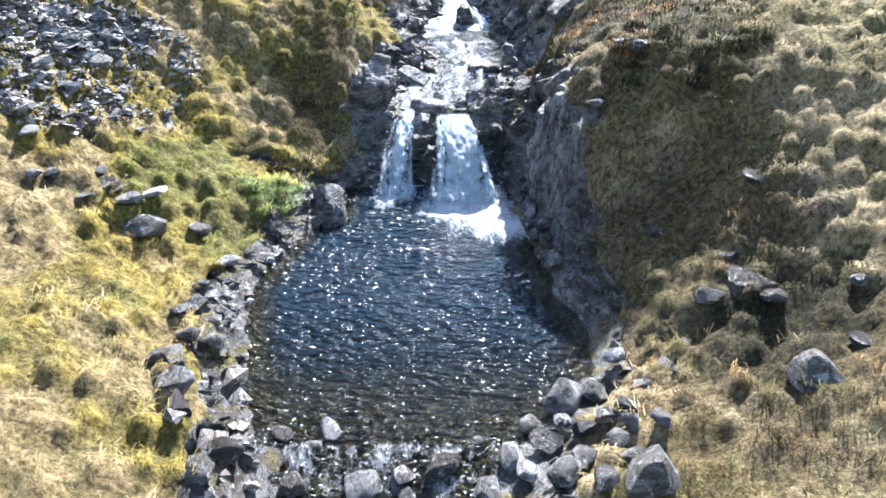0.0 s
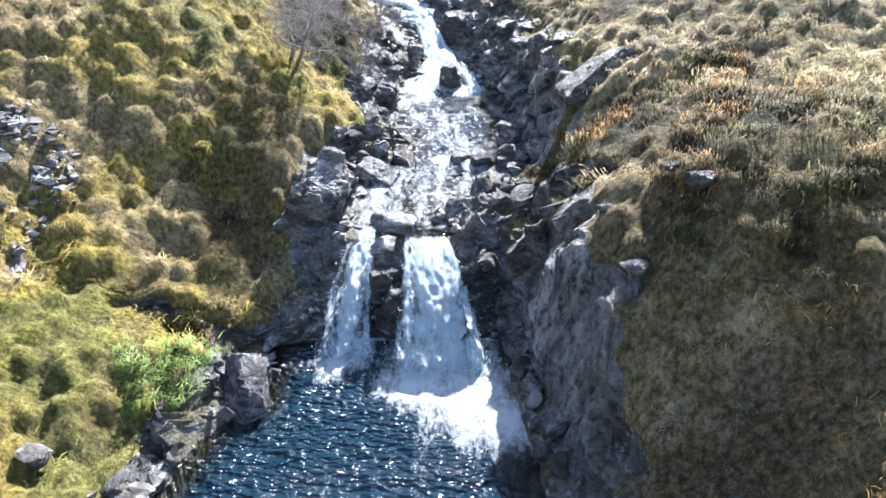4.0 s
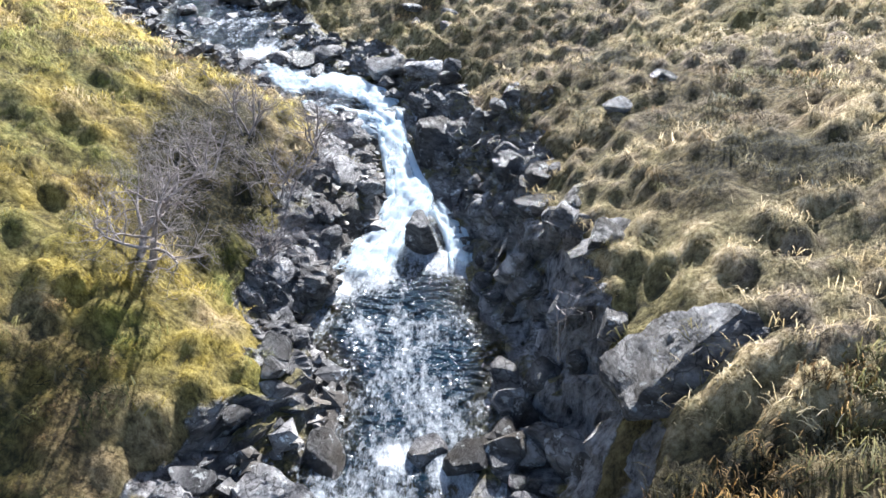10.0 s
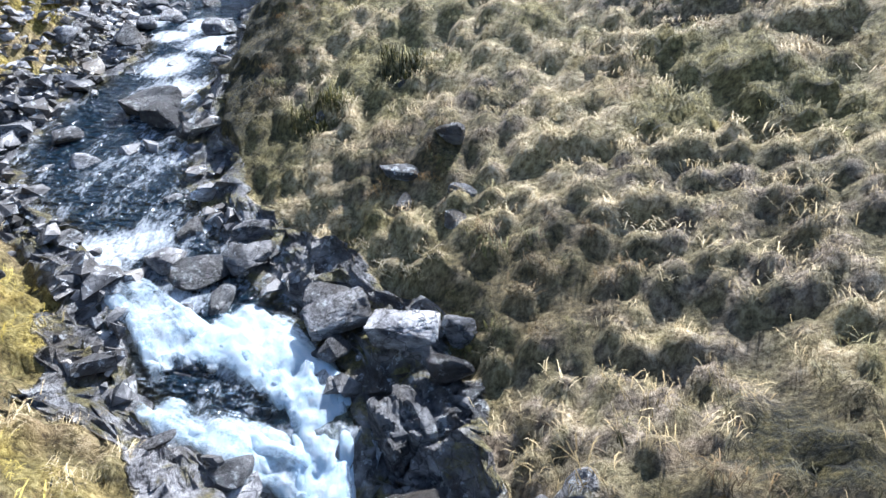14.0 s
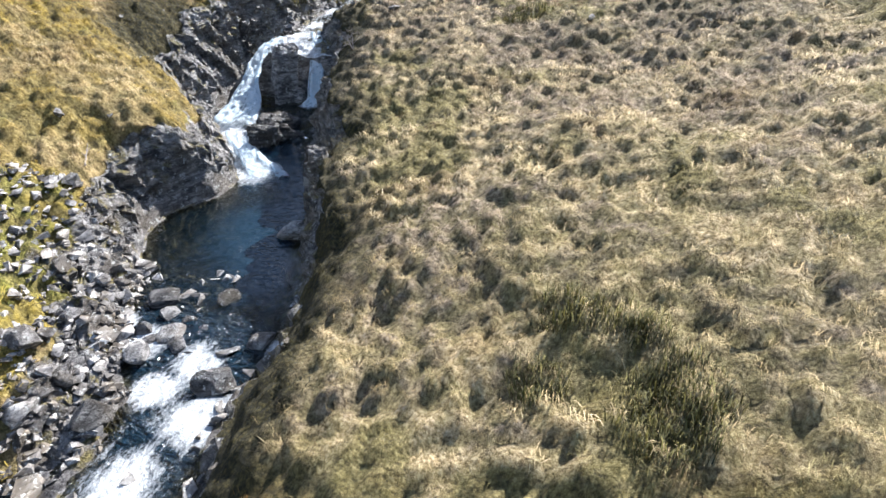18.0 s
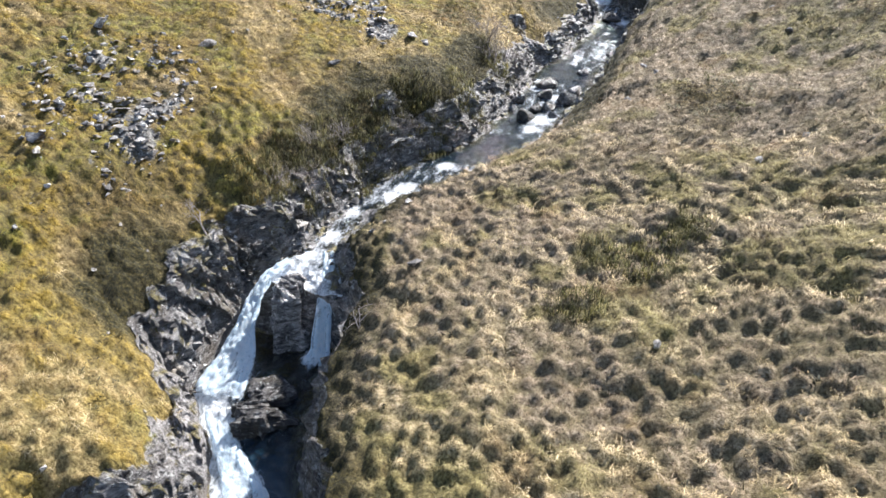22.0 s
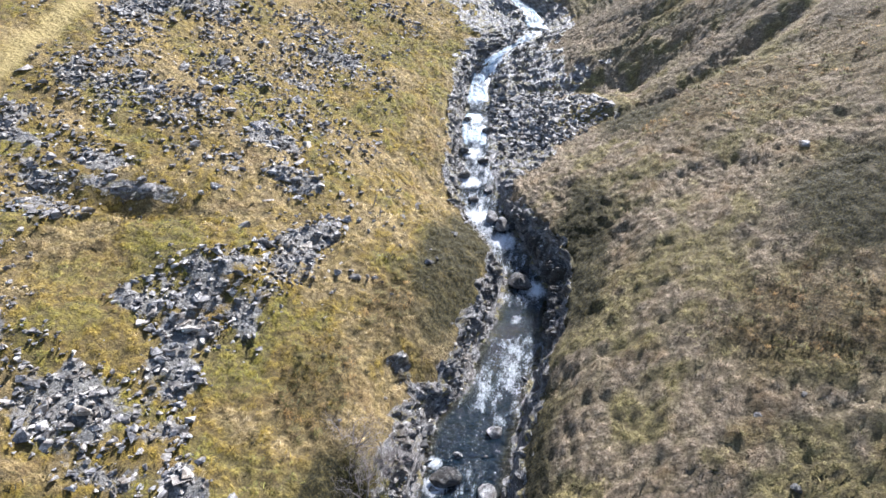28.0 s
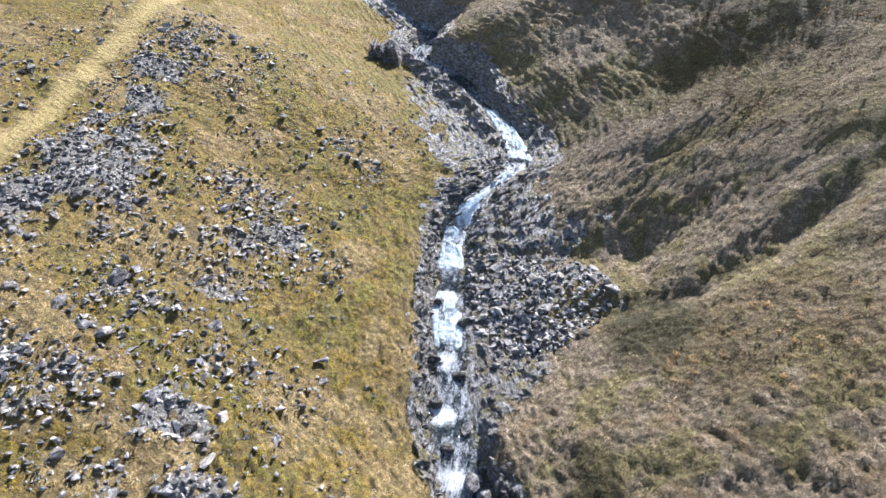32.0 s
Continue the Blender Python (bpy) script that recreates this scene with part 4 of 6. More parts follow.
    me = shaded(mesh_of("water", np.stack([x, y, h], -1).reshape(-1, 3), faces, WATER, foam_and_glitter=foam_and_glitter, deep=deep, ripple=1 - 0.8 * smooth(73, 76, y) * (1 - smooth(88, 91, y))))
    return tagged(new("water", me), "clear dark beck water with white broken rapids and deep blue pools", "water", kind="structure")


build_water()


def part(name, bm, mat, parent, label=""):
    """Links a bmesh or mesh as one mesh object under a thing or a part."""
    if isinstance(bm, bmesh.types.BMesh):
        me = bpy.data.meshes.new(name)
        bm.to_mesh(me)
        bm.free()
    else:
        me = bm
    if mat and not me.materials:
        me.materials.append(mat)
    ob = new(name, me)
    ob.parent = parent
    return tagged(ob, label) if label else ob


def falling_sheet(top, foot, w0, w1, thin, seed, rows=64, cols=34):
    """A sheet of water that leaves a lip level, bends down, and breaks into froth."""
    s, c = np.linspace(0, 1, rows)[:, None], np.linspace(-1, 1, cols)[None]
    go, drop = 1 - (1 - s) ** 1.6, s ** 1.5
    w = w0 + (w1 - w0) * s ** 0.8
    cx, cy = top[0] + (foot[0] - top[0]) * go, top[1] + (foot[1] - top[1]) * go
    u, a = c * w / 2 + seed * 2.3, s * (top[2] - foot[2]) + 0 * c
    froth = 0.1 * soft_noise(u, a * 0.5, 0.34, 1) + 0.07 * soft_noise(u, a * 0.6, 0.15, 2) + 0.05 * soft_noise(u, a, 0.08, 4)
    x = cx + c * w / 2 * (1 + 0.22 * soft_noise(a * 2, np.sign(c) * 3 + seed, 1, 3) + 0.14 * soft_noise(a * 7, np.sign(c) * 5 + seed, 1, 5))
    y = cy - min(1, w0) * (1 - c ** 2) * 0.16 - smooth(0.05, 0.3, s) * froth * 1.6
    z = top[2] + (foot[2] - top[2]) * drop + 0.6 * froth * smooth(0.05, 0.3, s)
    ragged = 0.55 * soft_noise(u, a * 0.7, 0.24, 4) + 0.4 * soft_noise(u, a, 0.1, 3)
    edge = thin + 0.62 * np.abs(c) ** 2.4 * (1 + ragged) + ragged * (0.12 + 0.3 * s) + 0.8 * (1 - smooth(0.0, 0.06, s)) - 0.12 * smooth(0.7, 1.0, s)
    return shaded(mesh_of("sheet", np.stack([x, y, z], -1).reshape(-1, 3), grid_faces(rows, cols), FALLS, across=u, along=a, thin=edge))


def flung_drops(to, w0, w1, n, seed):
    """Flecks of white water thrown off a fall, along its edges and about its foot."""
    r = np.random.default_rng(seed)
    s = np.where(r.random(n) < 0.55, r.uniform(0.12, 1, n), 1 - 0.16 * r.random(n) ** 1.5)
    side = np.where(r.random(n) < 0.5, -1, 1) * (0.5 + r.normal(0, 0.1 + 0.1 * s, n))
    side = np.where(r.random(n) < 0.3, r.uniform(-0.5, 0.5, n), side)
    go, w = 1 - (1 - s) ** 1.6, w0 + (w1 - w0) * s ** 0.8
    at = np.stack([to[0] * go + side * w, to[1] * go - 0.12 - np.abs(r.normal(0, 0.08 + 0.25 * smooth(0.8, 1, s), n)), to[2] * s ** 1.5 + 0.25 * smooth(0.85, 1, s) * r.random(n)], -1)
    star = np.array([(1, 0, 0), (-0.5, 0.9, 0), (-0.5, -0.9, 0), (0, 0, 1.7), (0, 0, -1.7)])
    v = (at[:, None] + star[None] * (0.008 + 0.022 * r.random(n) ** 2)[:, None, None]).reshape(-1, 3)
    f = np.array([(0, 1, 3), (1, 2, 3), (2, 0, 3), (1, 0, 4), (2, 1, 4), (0, 2, 4)])
    f = (f[None] + 5 * np.arange(n)[:, None, None]).reshape(-1, 3)
    return shaded(mesh_of("spray", v, f, FALLS, across=v[:, 0], along=v[:, 2], thin=np.full(len(v), -0.9)))


def rapid_sheet(path, seed, cols=20, broken=-0.35):
    """White water running down a steep bed along a line of x, y, z and breadth: lumpy, with ragged thin edges."""
    p = np.array(path, float)
    along = np.concatenate([[0], np.cumsum(np.linalg.norm(np.diff(p[:, :3], axis=0), axis=1))])
    rows = int(along[-1] / 0.11) + 8
    at = np.linspace(0, along[-1], rows)
    x, y, z, w = (np.convolve(np.pad(np.interp(at, along, p[:, k]), 4, mode="edge"), np.ones(9) / 9, mode="valid")[:, None] for k in range(4))
    ax, ay = np.gradient(x[:, 0])[:, None], np.gradient(y[:, 0])[:, None]
    n = np.hypot(ax, ay) + 1e-6
    c, a = np.linspace(-1, 1, cols)[None], at[:, None]
    w = w * (1 + 0.22 * soft_noise(a + seed, 0 * c + np.sign(c) * 3, 0.8, 2))
    u = c * w / 2
    lump = 0.6 * soft_noise(u + seed, a, 0.5, 1) + 0.5 * soft_noise(u + 3 * seed, a * 0.8, 0.22, 3) + 0.3 * soft_noise(u, a, 0.11, 5)
    h = z + (0.16 + 0.1 * lump) * np.clip(1 - c ** 4, 0, 1) + 0.05 * lump
    ends = 1 - smooth(0, 0.6, a) * (1 - smooth(along[-1] - 1.2, along[-1], a))
    thin = 0.75 * np.abs(c) ** 3 * (1 + 0.5 * lump) + 1.1 * ends + 0.25 * soft_noise(u * 2 + seed, a * 0.6, 0.4, 4) + 0.3 * soft_noise(u + seed, a, 1.1, 2) + broken
    return shaded(mesh_of("sheet", np.stack([x + u * ay / n - 0 * h, y - u * ax / n - 0 * h, h], -1).reshape(-1, 3), grid_faces(rows, cols), FALLS, across=u + seed * 3.1, along=a + 0 * u, thin=thin))


def cascade(path, label, seed, broken=-0.35):
    """A steep white run of water over rock."""
    root = new("waterfall")
    root.matrix_world = pose(*path[0][:3])
    local = [(x - path[0][0], y - path[0][1], z - path[0][2], w) for x, y, z, w in path]
    part("sheet", rapid_sheet(local, seed, 20, broken), FALLS, root)
    for k in range(2):
        side = (-0.42, 0.42)[k]
        part("strand", rapid_sheet([(x + side * w, y, z - 0.03, w * 0.3) for x, y, z, w in local[k:]], seed + 11 * k + 5, 8), FALLS, root)
    return tagged(root, label, "waterfall", "waterfalls")


def waterfall(top, foot, w0, w1, thin, label, seed, group="waterfalls"):
    """A fall of white water: overlapping sheets, and strands that break from them."""
    r = np.random.default_rng(seed)
    root = new("waterfall")
    root.matrix_world = pose(*top)
    to = np.subtract(foot, top)
    for k in range(5 if w0 > 0.9 else 4 if w0 > 0.45 else 1):
        if k == 0:
            me = falling_sheet((0, 0, 0), to, w0, w1, thin, seed)
        else:
            side, narrow = (-1, 1)[k % 2] * r.uniform(0.4, 0.55), r.uniform(0.12, 0.22)
            start = (side * w0, -0.06, 0.0)
            end = (to[0] + side * w1 * r.uniform(0.95, 1.3), to[1] - r.uniform(0.0, 0.3), to[2])
            me = falling_sheet(start, end, narrow, narrow * 2.4, r.uniform(0.1, 0.35), seed * 7 + k, 48, 9)
        part("strand" if k else "sheet", me, FALLS, root)
    part("spray", flung_drops(to, w0, w1, int(500 * w0) + 60, seed), FALLS, root)["kind"] = "stuff"
    return tagged(root, label, "waterfall", group)


waterfall((0.22, 27.85, 2.36), (0.8, 24.3, -0.15), 1.15, 1.9, -0.28, "broad white waterfall pouring into the lower pool", 1)
waterfall((-1.6, 28.5, 2.4), (-2.1, 24.9, -0.15), 0.55, 1.15, -0.12, "slender white waterfall beside a dark boulder", 2)
waterfall((1.0, 26.5, 1.7), (1.85, 24.7, -0.05), 0.35, 0.5, 0.25, "thin side trickle of white water over dark rock", 3)
waterfall((-0.35, 25.9, 1.1), (-0.5, 24.8, -0.05), 0.18, 0.25, 0.25, "thin side trickle of white water over dark rock", 4)

cascade([(-3.4, 50.3, 5.3, 2.2), (-1.6, 49.2, 5.16, 1.8), (-0.5, 48.2, 4.98, 1.3), (-0.2, 47.0, 4.62, 1.0), (0.1, 45.6, 4.2, 1.0), (0.4, 44.2, 3.85, 1.1), (0.75, 42.9, 3.5, 1.5), (0.5, 41.8, 3.28, 1.4), (0.0, 40.6, 3.12, 1.4), (-0.5, 39.6, 3.02, 1.7), (-0.9, 38.5, 2.98, 1.8)], "steep white chute of water in a rock cleft", 7)
cascade([(-6.9, 51.7, 5.45, 1.0), (-5.6, 51.0, 5.38, 1.4), (-4.3, 50.0, 5.2, 1.7), (-3.6, 49.0, 5.08, 1.6), (-3.3, 48.2, 5.0, 1.2)], "fan of white water among stones above the chute", 21, 0.16)
cascade([(-3.9, 47.9, 5.0, 0.9), (-2.9, 47.3, 4.9, 1.3), (-1.8, 47.1, 4.78, 1.5), (-0.8, 46.8, 4.55, 1.3), (-0.1, 46.2, 4.3, 1.0), (0.1, 45.5, 4.15, 0.9)], "white water pouring sideways over a rock ledge into the chute", 22, 0.08)
cascade([(1.5, 42.6, 3.42, 0.7), (2.1, 41.4, 3.2, 0.7), (2.35, 40.2, 3.06, 0.7), (2.4, 38.6, 3.0, 0.7)], "thin white rush of water beside a dark boulder", 17)
cascade([(-19.6, 196.8, 25.0, 1.4), (-19.5, 194.4, 23.9, 1.9), (-19.1, 191.6, 23.0, 2.6), (-18.9, 189.6, 22.7, 2.4)], "white cascade below the upper slide", 9, 0.05)
cascade([(-18.7, 186.4, 22.5, 2.0), (-18.4, 183.4, 22.0, 2.8), (-17.8, 180.0, 21.6, 2.8), (-17.4, 177.6, 21.2, 2.2)], "broad white cascade over a rock step", 10, 0.05)
cascade([(-17.6, 221.6, 31.2, 1.6), (-15.4, 217.0, 30.5, 2.2), (-13.6, 212.0, 29.7, 2.6), (-12.2, 207.4, 29.0, 2.6)], "long white water slide down bare rock", 11, 0.05)
cascade([(-13.2, 206.0, 28.6, 1.3), (-15.6, 202.8, 27.6, 1.1), (-17.4, 199.8, 26.9, 1.0), (-19.2, 197.4, 25.6, 1.0)], "thin white rivulet crossing bare rock", 12, 0.05)
cascade([(-21.3, 100.9, 11.95, 1.0), (-22.2, 98.9, 11.6, 0.8), (-22.3, 97.6, 11.0, 0.9), (-22.0, 95.6, 9.9, 1.2), (-21.5, 93.8, 9.05, 2.2), (-21.3, 92.0, 8.6, 2.8), (-21.0, 90.8, 8.45, 2.4)], "white waterfall sliding over a dark rock step", 5, -0.25)
cascade([(-19.6, 102.2, 12.1, 0.9), (-18.75, 100.6, 11.75, 0.9), (-18.25, 99.0, 11.0, 0.95), (-17.75, 97.4, 9.9, 1.0), (-17.3, 96.2, 8.85, 1.2), (-17.1, 95.2, 8.6, 1.8), (-17.0, 94.5, 8.55, 1.8)], "narrow straight waterfall in a dark rock cleft", 6, -0.25)
cascade([(-20.5, 90.3, 8.4, 1.2), (-19.3, 89.2, 8.0, 1.4), (-17.9, 88.1, 7.6, 1.8), (-16.7, 87.2, 7.42, 2.3), (-15.8, 86.2, 7.36, 2.2)], "lower white slide of the waterfall entering the pool", 19, 0.0)

# ---- rocks ----
def rock_mesh(name, seed, mat, cuts=22, box=(0.5, 0.4, 0.3), fine=3, round_off=0.1, beds=0.0):
    """A stone as it broke: a block clipped by many planes, a little rounded, with its corners worn."""
    r = np.random.default_rng(seed)
    bm = bmesh.new()
    bmesh.ops.create_icosphere(bm, subdivisions=fine, radius=1.0)
    v = np.array([w.co[:] for w in bm.verts])
    f = np.array([[w.index for w in q.verts] for q in bm.faces])
    bm.free()
    for k in range(cuts):
        n = r.normal(size=3)
        n /= np.linalg.norm(n)
        at = r.uniform(0.42, 0.8)
        v = v - np.clip(v @ n - at, 0, None)[:, None] * n * (1 - round_off)
    v = v * np.array(box) * 1.3
    if beds:
        step = blocks(v[:, 0] * 2.2 + v[:, 2] * 5 + seed, v[:, 1] * 1.3 + v[:, 2] * 2, 1.0, seed) * beds
        v = v * (1 + step[:, None] * np.array([0.5, 0.5, 0.12]))
    v = v + 0.02 * np.stack([soft_noise(v[:, 0] + seed, v[:, 1] + v[:, 2] * 1.7, 0.22, k) for k in range(3)], -1) * min(box) * 2
    me = shaded(mesh_of(name, v, f, mat))
    me.set_sharp_from_angle(angle=radians(24))
    return me


def cleft_mesh(name, seed, mat, box, fine=7, rough=0.2):
    """A block of bedrock: flat faces, broken edges, steps along its joints."""
    r = np.random.default_rng(seed)
    g = np.linspace(-1, 1, fine + 1)
    a, b = [w.ravel() for w in np.meshgrid(g, g)]
    v, f, base = [], [], 0
    for axis in range(3):
        for sign in (-1, 1):
            p = np.zeros((len(a), 3))
            p[:, axis], p[:, (axis + 1) % 3], p[:, (axis + 2) % 3] = sign, a * sign, b
            v.append(p)
            f.append(grid_faces(fine + 1, fine + 1) + base)
            base += len(a)
    v, f = np.concatenate(v), np.concatenate(f)
    v, same = np.unique(np.round(v, 5), axis=0, return_inverse=True)
    f = same.reshape(-1)[f]
    v = v / (np.abs(v) ** 7).sum(1, keepdims=True) ** (1 / 7)
    for k in range(6):
        n = r.normal(size=3)
        n /= np.linalg.norm(n)
        v = v - np.clip(v @ n - r.uniform(0.75, 1.1), 0, None)[:, None] * n * 0.95
    v = v * np.array(box)
    u, w = v[:, 0] + 0.6 * v[:, 1] + seed, 0.55 * v[:, 2] + 0.4 * v[:, 1]
    out = v / np.linalg.norm(v, axis=1, keepdims=True)
    v = v + out * (rough * blocks(u, w, 0.75, seed) + 0.6 * rough * blocks(u * 1.3 - w, w + v[:, 1], 0.3, seed + 1) + 0.12 * rough * soft_noise(u + w, v[:, 0] - w, 0.17, seed + 2))[:, None] * min(1, 2 * min(box))
    return shaded(mesh_of(name, v, f, mat), False)


ANGULAR = [rock_mesh("boulder", 100 + k, (ROCK, PALE_ROCK, ROCK, DARK_ROCK)[k % 4], 14, (0.55, 0.42, 0.3 + 0.03 * (k % 3)), 3, 0.03) for k in range(10)]
ROUNDED = [rock_mesh("boulder", 200 + k, (PALE_ROCK, ROCK)[k % 2], 18, (0.55, 0.46, 0.36), 3, 0.2) for k in range(8)]
WETTED = [rock_mesh("boulder", 300 + k, DARK_ROCK, 14, (0.55, 0.44, 0.35), 3, 0.12) for k in range(6)]
SLABBY = [rock_mesh("rock_slab", 400 + k, (ROCK, PALE_ROCK)[k % 2], 10, (0.55, 0.36, 0.13)) for k in range(6)]
COBBLES = [rock_mesh("stone", 500 + k, (PALE_ROCK, ROCK, ROCK)[k % 3], 14, (0.5, 0.38, 0.26), 2, 0.2) for k in range(9)]


def surface(x, y):
    """Where a stone would come to lie: the ground, or little under the water."""
    h, rock, d = ground_height(x, y)
    return np.where(d < 0, np.maximum(h, beck_at(y)[2] - 0.25), h)


def set_stone(name, me, x, y, size, label, group, turn=None, tilt=12.0, sink=0.2, tall=1.0):
    z = float(surface(x, y))
    ob = new(name, me)
    turn = rng.uniform(0, 360) if turn is None else turn
    height = size * tall * 0.6
    ob.matrix_world = pose(x, y, z + height * (0.5 - sink), rng.uniform(-tilt, tilt), rng.uniform(-tilt, tilt), turn) @ Matrix.Diagonal((size, size, size * tall, 1))
    return tagged(ob, label, "rock", group)


# Stones that can be told apart, reach by reach: x, y, breadth.
OUTLET = [(-5.6, 10.4, 0.78), (-5.2, 10.9, 0.8), (-2.0, 10.5, 0.99), (-1.1, 10.8, 0.64), (-1.0, 10.3, 0.56), (-0.1, 11.0, 0.85), (-2.1, 12.2, 0.52), (-1.9, 11.3, 0.43), (-2.5, 12.7, 0.3), (-2.0, 11.6, 0.36), (-2.9, 12.0, 0.74), (0.9, 10.3, 0.7), (-3.6, 10.6, 0.7), (-3.2, 11.5, 0.6), (0.7, 11.6, 0.5), (-4.2, 11.9, 0.6), (1.5, 11.1, 0.7)]
PILE = [(4.4, 9.5, 1.26), (3.0, 12.7, 1.06), (2.5, 11.3, 0.85), (2.1, 12.0, 0.59), (3.9, 10.9, 0.62), (4.3, 11.9, 0.58), (3.9, 11.8, 0.58), (3.3, 11.6, 0.65), (3.8, 13.0, 0.93), (4.3, 11.3, 0.5), (3.1, 10.7, 0.69), (4.2, 10.3, 0.54), (2.6, 10.2, 0.81), (4.5, 13.8, 0.56), (4.9, 12.6, 0.6), (3.4, 9.8, 0.6), (2.9, 12.0, 0.5), (1.9, 10.6, 0.6), (4.9, 11.2, 0.5)]
LEFT_SHORE = [(-7.2, 13.4, 0.96), (-7.0, 14.5, 0.67), (-6.4, 14.6, 0.76), (-7.0, 18.0, 0.57), (-6.7, 19.9, 0.51), (-8.5, 20.0, 0.93), (-9.8, 19.2, 1.42), (-9.9, 20.5, 0.84), (-10.4, 20.0, 0.83), (-11.2, 20.4, 0.74), (-13.3, 19.7, 0.53), (-12.9, 20.0, 0.54), (-14.0, 21.3, 0.68), (-13.6, 26.5, 0.9), (-11.7, 21.0, 0.54), (-11.8, 19.6, 0.52), (-7.4, 16.1, 0.7), (-7.1, 17.0, 0.5), (-7.6, 15.3, 0.6), (-6.8, 12.4, 0.9), (-6.4, 11.6, 0.8), (-7.3, 19.0, 0.6)]
RIGHT_SLOPE = [(8.1, 15.2, 1.49), (7.0, 14.8, 0.81), (8.7, 14.5, 0.74), (8.0, 16.0, 0.59), (8.5, 11.8, 1.65), (9.8, 12.4, 0.62), (9.2, 18.1, 0.83), (6.3, 17.6, 0.52), (10.6, 14.2, 0.51), (6.3, 13.9, 0.39), (5.6, 13.2, 0.46), (5.8, 12.8, 0.38), (6.6, 23.4, 0.94), (5.2, 22.1, 0.65), (4.8, 23.8, 0.47), (6.3, 24.0, 0.56), (8.3, 42.0, 0.83), (6.7, 41.0, 0.85), (3.9, 44.7, 0.92), (0.4, 54.2, 0.92), (2.1, 53.3, 0.7), (2.0, 52.4, 0.76), (1.8, 55.2, 0.9), (0.1, 58.5, 0.5), (-2.3, 57.4, 0.6), (0.7, 53.4, 0.6)]
MID_BECK = [(1.6, 32.5, 1.08), (2.4, 32.4, 1.07), (-0.5, 32.3, 1.07), (-0.8, 49.3, 0.77), (2.1, 48.3, 0.84), (2.5, 47.8, 0.55), (-0.8, 50.7, 1.15), (-3.3, 52.2, 1.25), (-4.1, 51.9, 1.43), (-5.3, 52.3, 1.11), (-3.5, 51.0, 0.86), (-2.8, 52.4, 0.8), (-3.5, 53.4, 0.93), (-11.4, 58.7, 1.12), (-9.6, 61.2, 2.09), (-8.6, 60.2, 1.75), (-8.1, 52.9, 0.79), (-9.9, 57.0, 1.04), (-7.1, 58.9, 0.94), (-8.4, 49.7, 1.05), (-5.1, 53.6, 0.8), (-4.4, 50.6, 0.8), (-6.2, 55.2, 0.7)]
GRAVEL_BAR = [(-12.1, 75.1, 1.15), (-14.8, 74.2, 1.45), (-13.2, 72.3, 1.19), (-13.8, 70.8, 1.27), (-12.7, 71.8, 0.92), (-14.5, 72.3, 0.89), (-9.8, 70.2, 1.57), (-9.4, 72.7, 1.17), (-13.2, 67.4, 1.37), (-15.2, 69.8, 0.73), (-18.6, 73.1, 0.95), (-16.7, 68.8, 1.21), (-16.9, 71.2, 0.82), (-17.4, 73.7, 0.67), (-17.1, 74.3, 0.76), (-15.2, 67.5, 0.75), (-15.0, 68.4, 0.77), (-15.3, 66.5, 0.93), (-16.7, 69.7, 0.87), (-13.0, 73.3, 0.63), (-14.0, 73.4, 1.0), (-13.9, 71.7, 0.9), (-12.1, 72.9, 0.6)]
UPPER = [(-12.5, 132.3, 1.81), (-11.8, 130.2, 1.49), (-12.3, 124.7, 1.62), (-11.0, 127.2, 1.25), (-12.1, 126.8, 1.25), (-9.8, 129.2, 1.72), (-9.5, 131.4, 1.6), (-14.0, 128.2, 1.19), (-9.6, 137.1, 1.35), (-9.5, 154.3, 2.4), (-12.3, 162.6, 1.8), (-13.4, 164.2, 1.6), (-10.4, 126.0, 0.9), (-11.9, 134.6, 0.8), (-16.0, 167.0, 1.2), (-17.6, 171.5, 1.3), (-15.8, 175.0, 1.4), (-18.5, 176.4, 1.1), (-16.4, 181.6, 1.3), (-19.2, 184.5, 1.2), (-14.4, 168.9, 1.3)]
HILLSIDE = [(-33.8, 111.2, 1.54), (-33.1, 108.9, 0.71), (-33.1, 109.8, 0.72), (-21.3, 123.5, 1.2), (-3.5, 120.0, 1.5), (-3.1, 125.7, 1.33), (-2.1, 123.7, 0.92), (5.8, 133.3, 1.29), (8.2, 134.2, 1.31), (7.0, 128.9, 1.21), (7.8, 114.0, 1.27), (5.1, 111.1, 1.19), (12.5, 158.0, 1.87), (-42.1, 163.6, 2.0), (-46.3, 164.9, 1.9), (-30.1, 153.4, 1.5), (-35.3, 148.8, 1.4), (-36.3, 159.9, 1.8), (-33.3, 158.5, 2.4), (-35.7, 168.8, 1.6), (-20.0, 158.1, 1.4), (-21.9, 144.3, 1.4), (-44.4, 169.8, 2.4), (-49.5, 164.7, 1.8), (-39.5, 146.1, 2.2), (-42.8, 146.1, 1.6), (1.1, 94.6, 0.8), (-23.2, 75.7, 0.8)]


def settle(spots, kinds, name, label, group, **how):
    for x, y, size in spots:
        set_stone(name, kinds[rng.integers(len(kinds))], x, y, size, label, group, **how)


settle(OUTLET, ROUNDED + WETTED[:3], "boulder", "rounded grey boulder in the shallow outlet of the pool", "outlet boulders")
settle(PILE, ROUNDED + ANGULAR, "boulder", "pale grey boulder in the pile beside the pool", "piled boulders", sink=0.1)
settle(LEFT_SHORE, ANGULAR + SLABBY, "boulder", "weathered grey stone on the grassy pool bank", "bank stones")
settle(RIGHT_SLOPE, ANGULAR[::2] + WETTED, "boulder", "lichen-spotted grey boulder bedded in dark rough grass", "slope boulders", tilt=20, sink=0.55, tall=0.8)
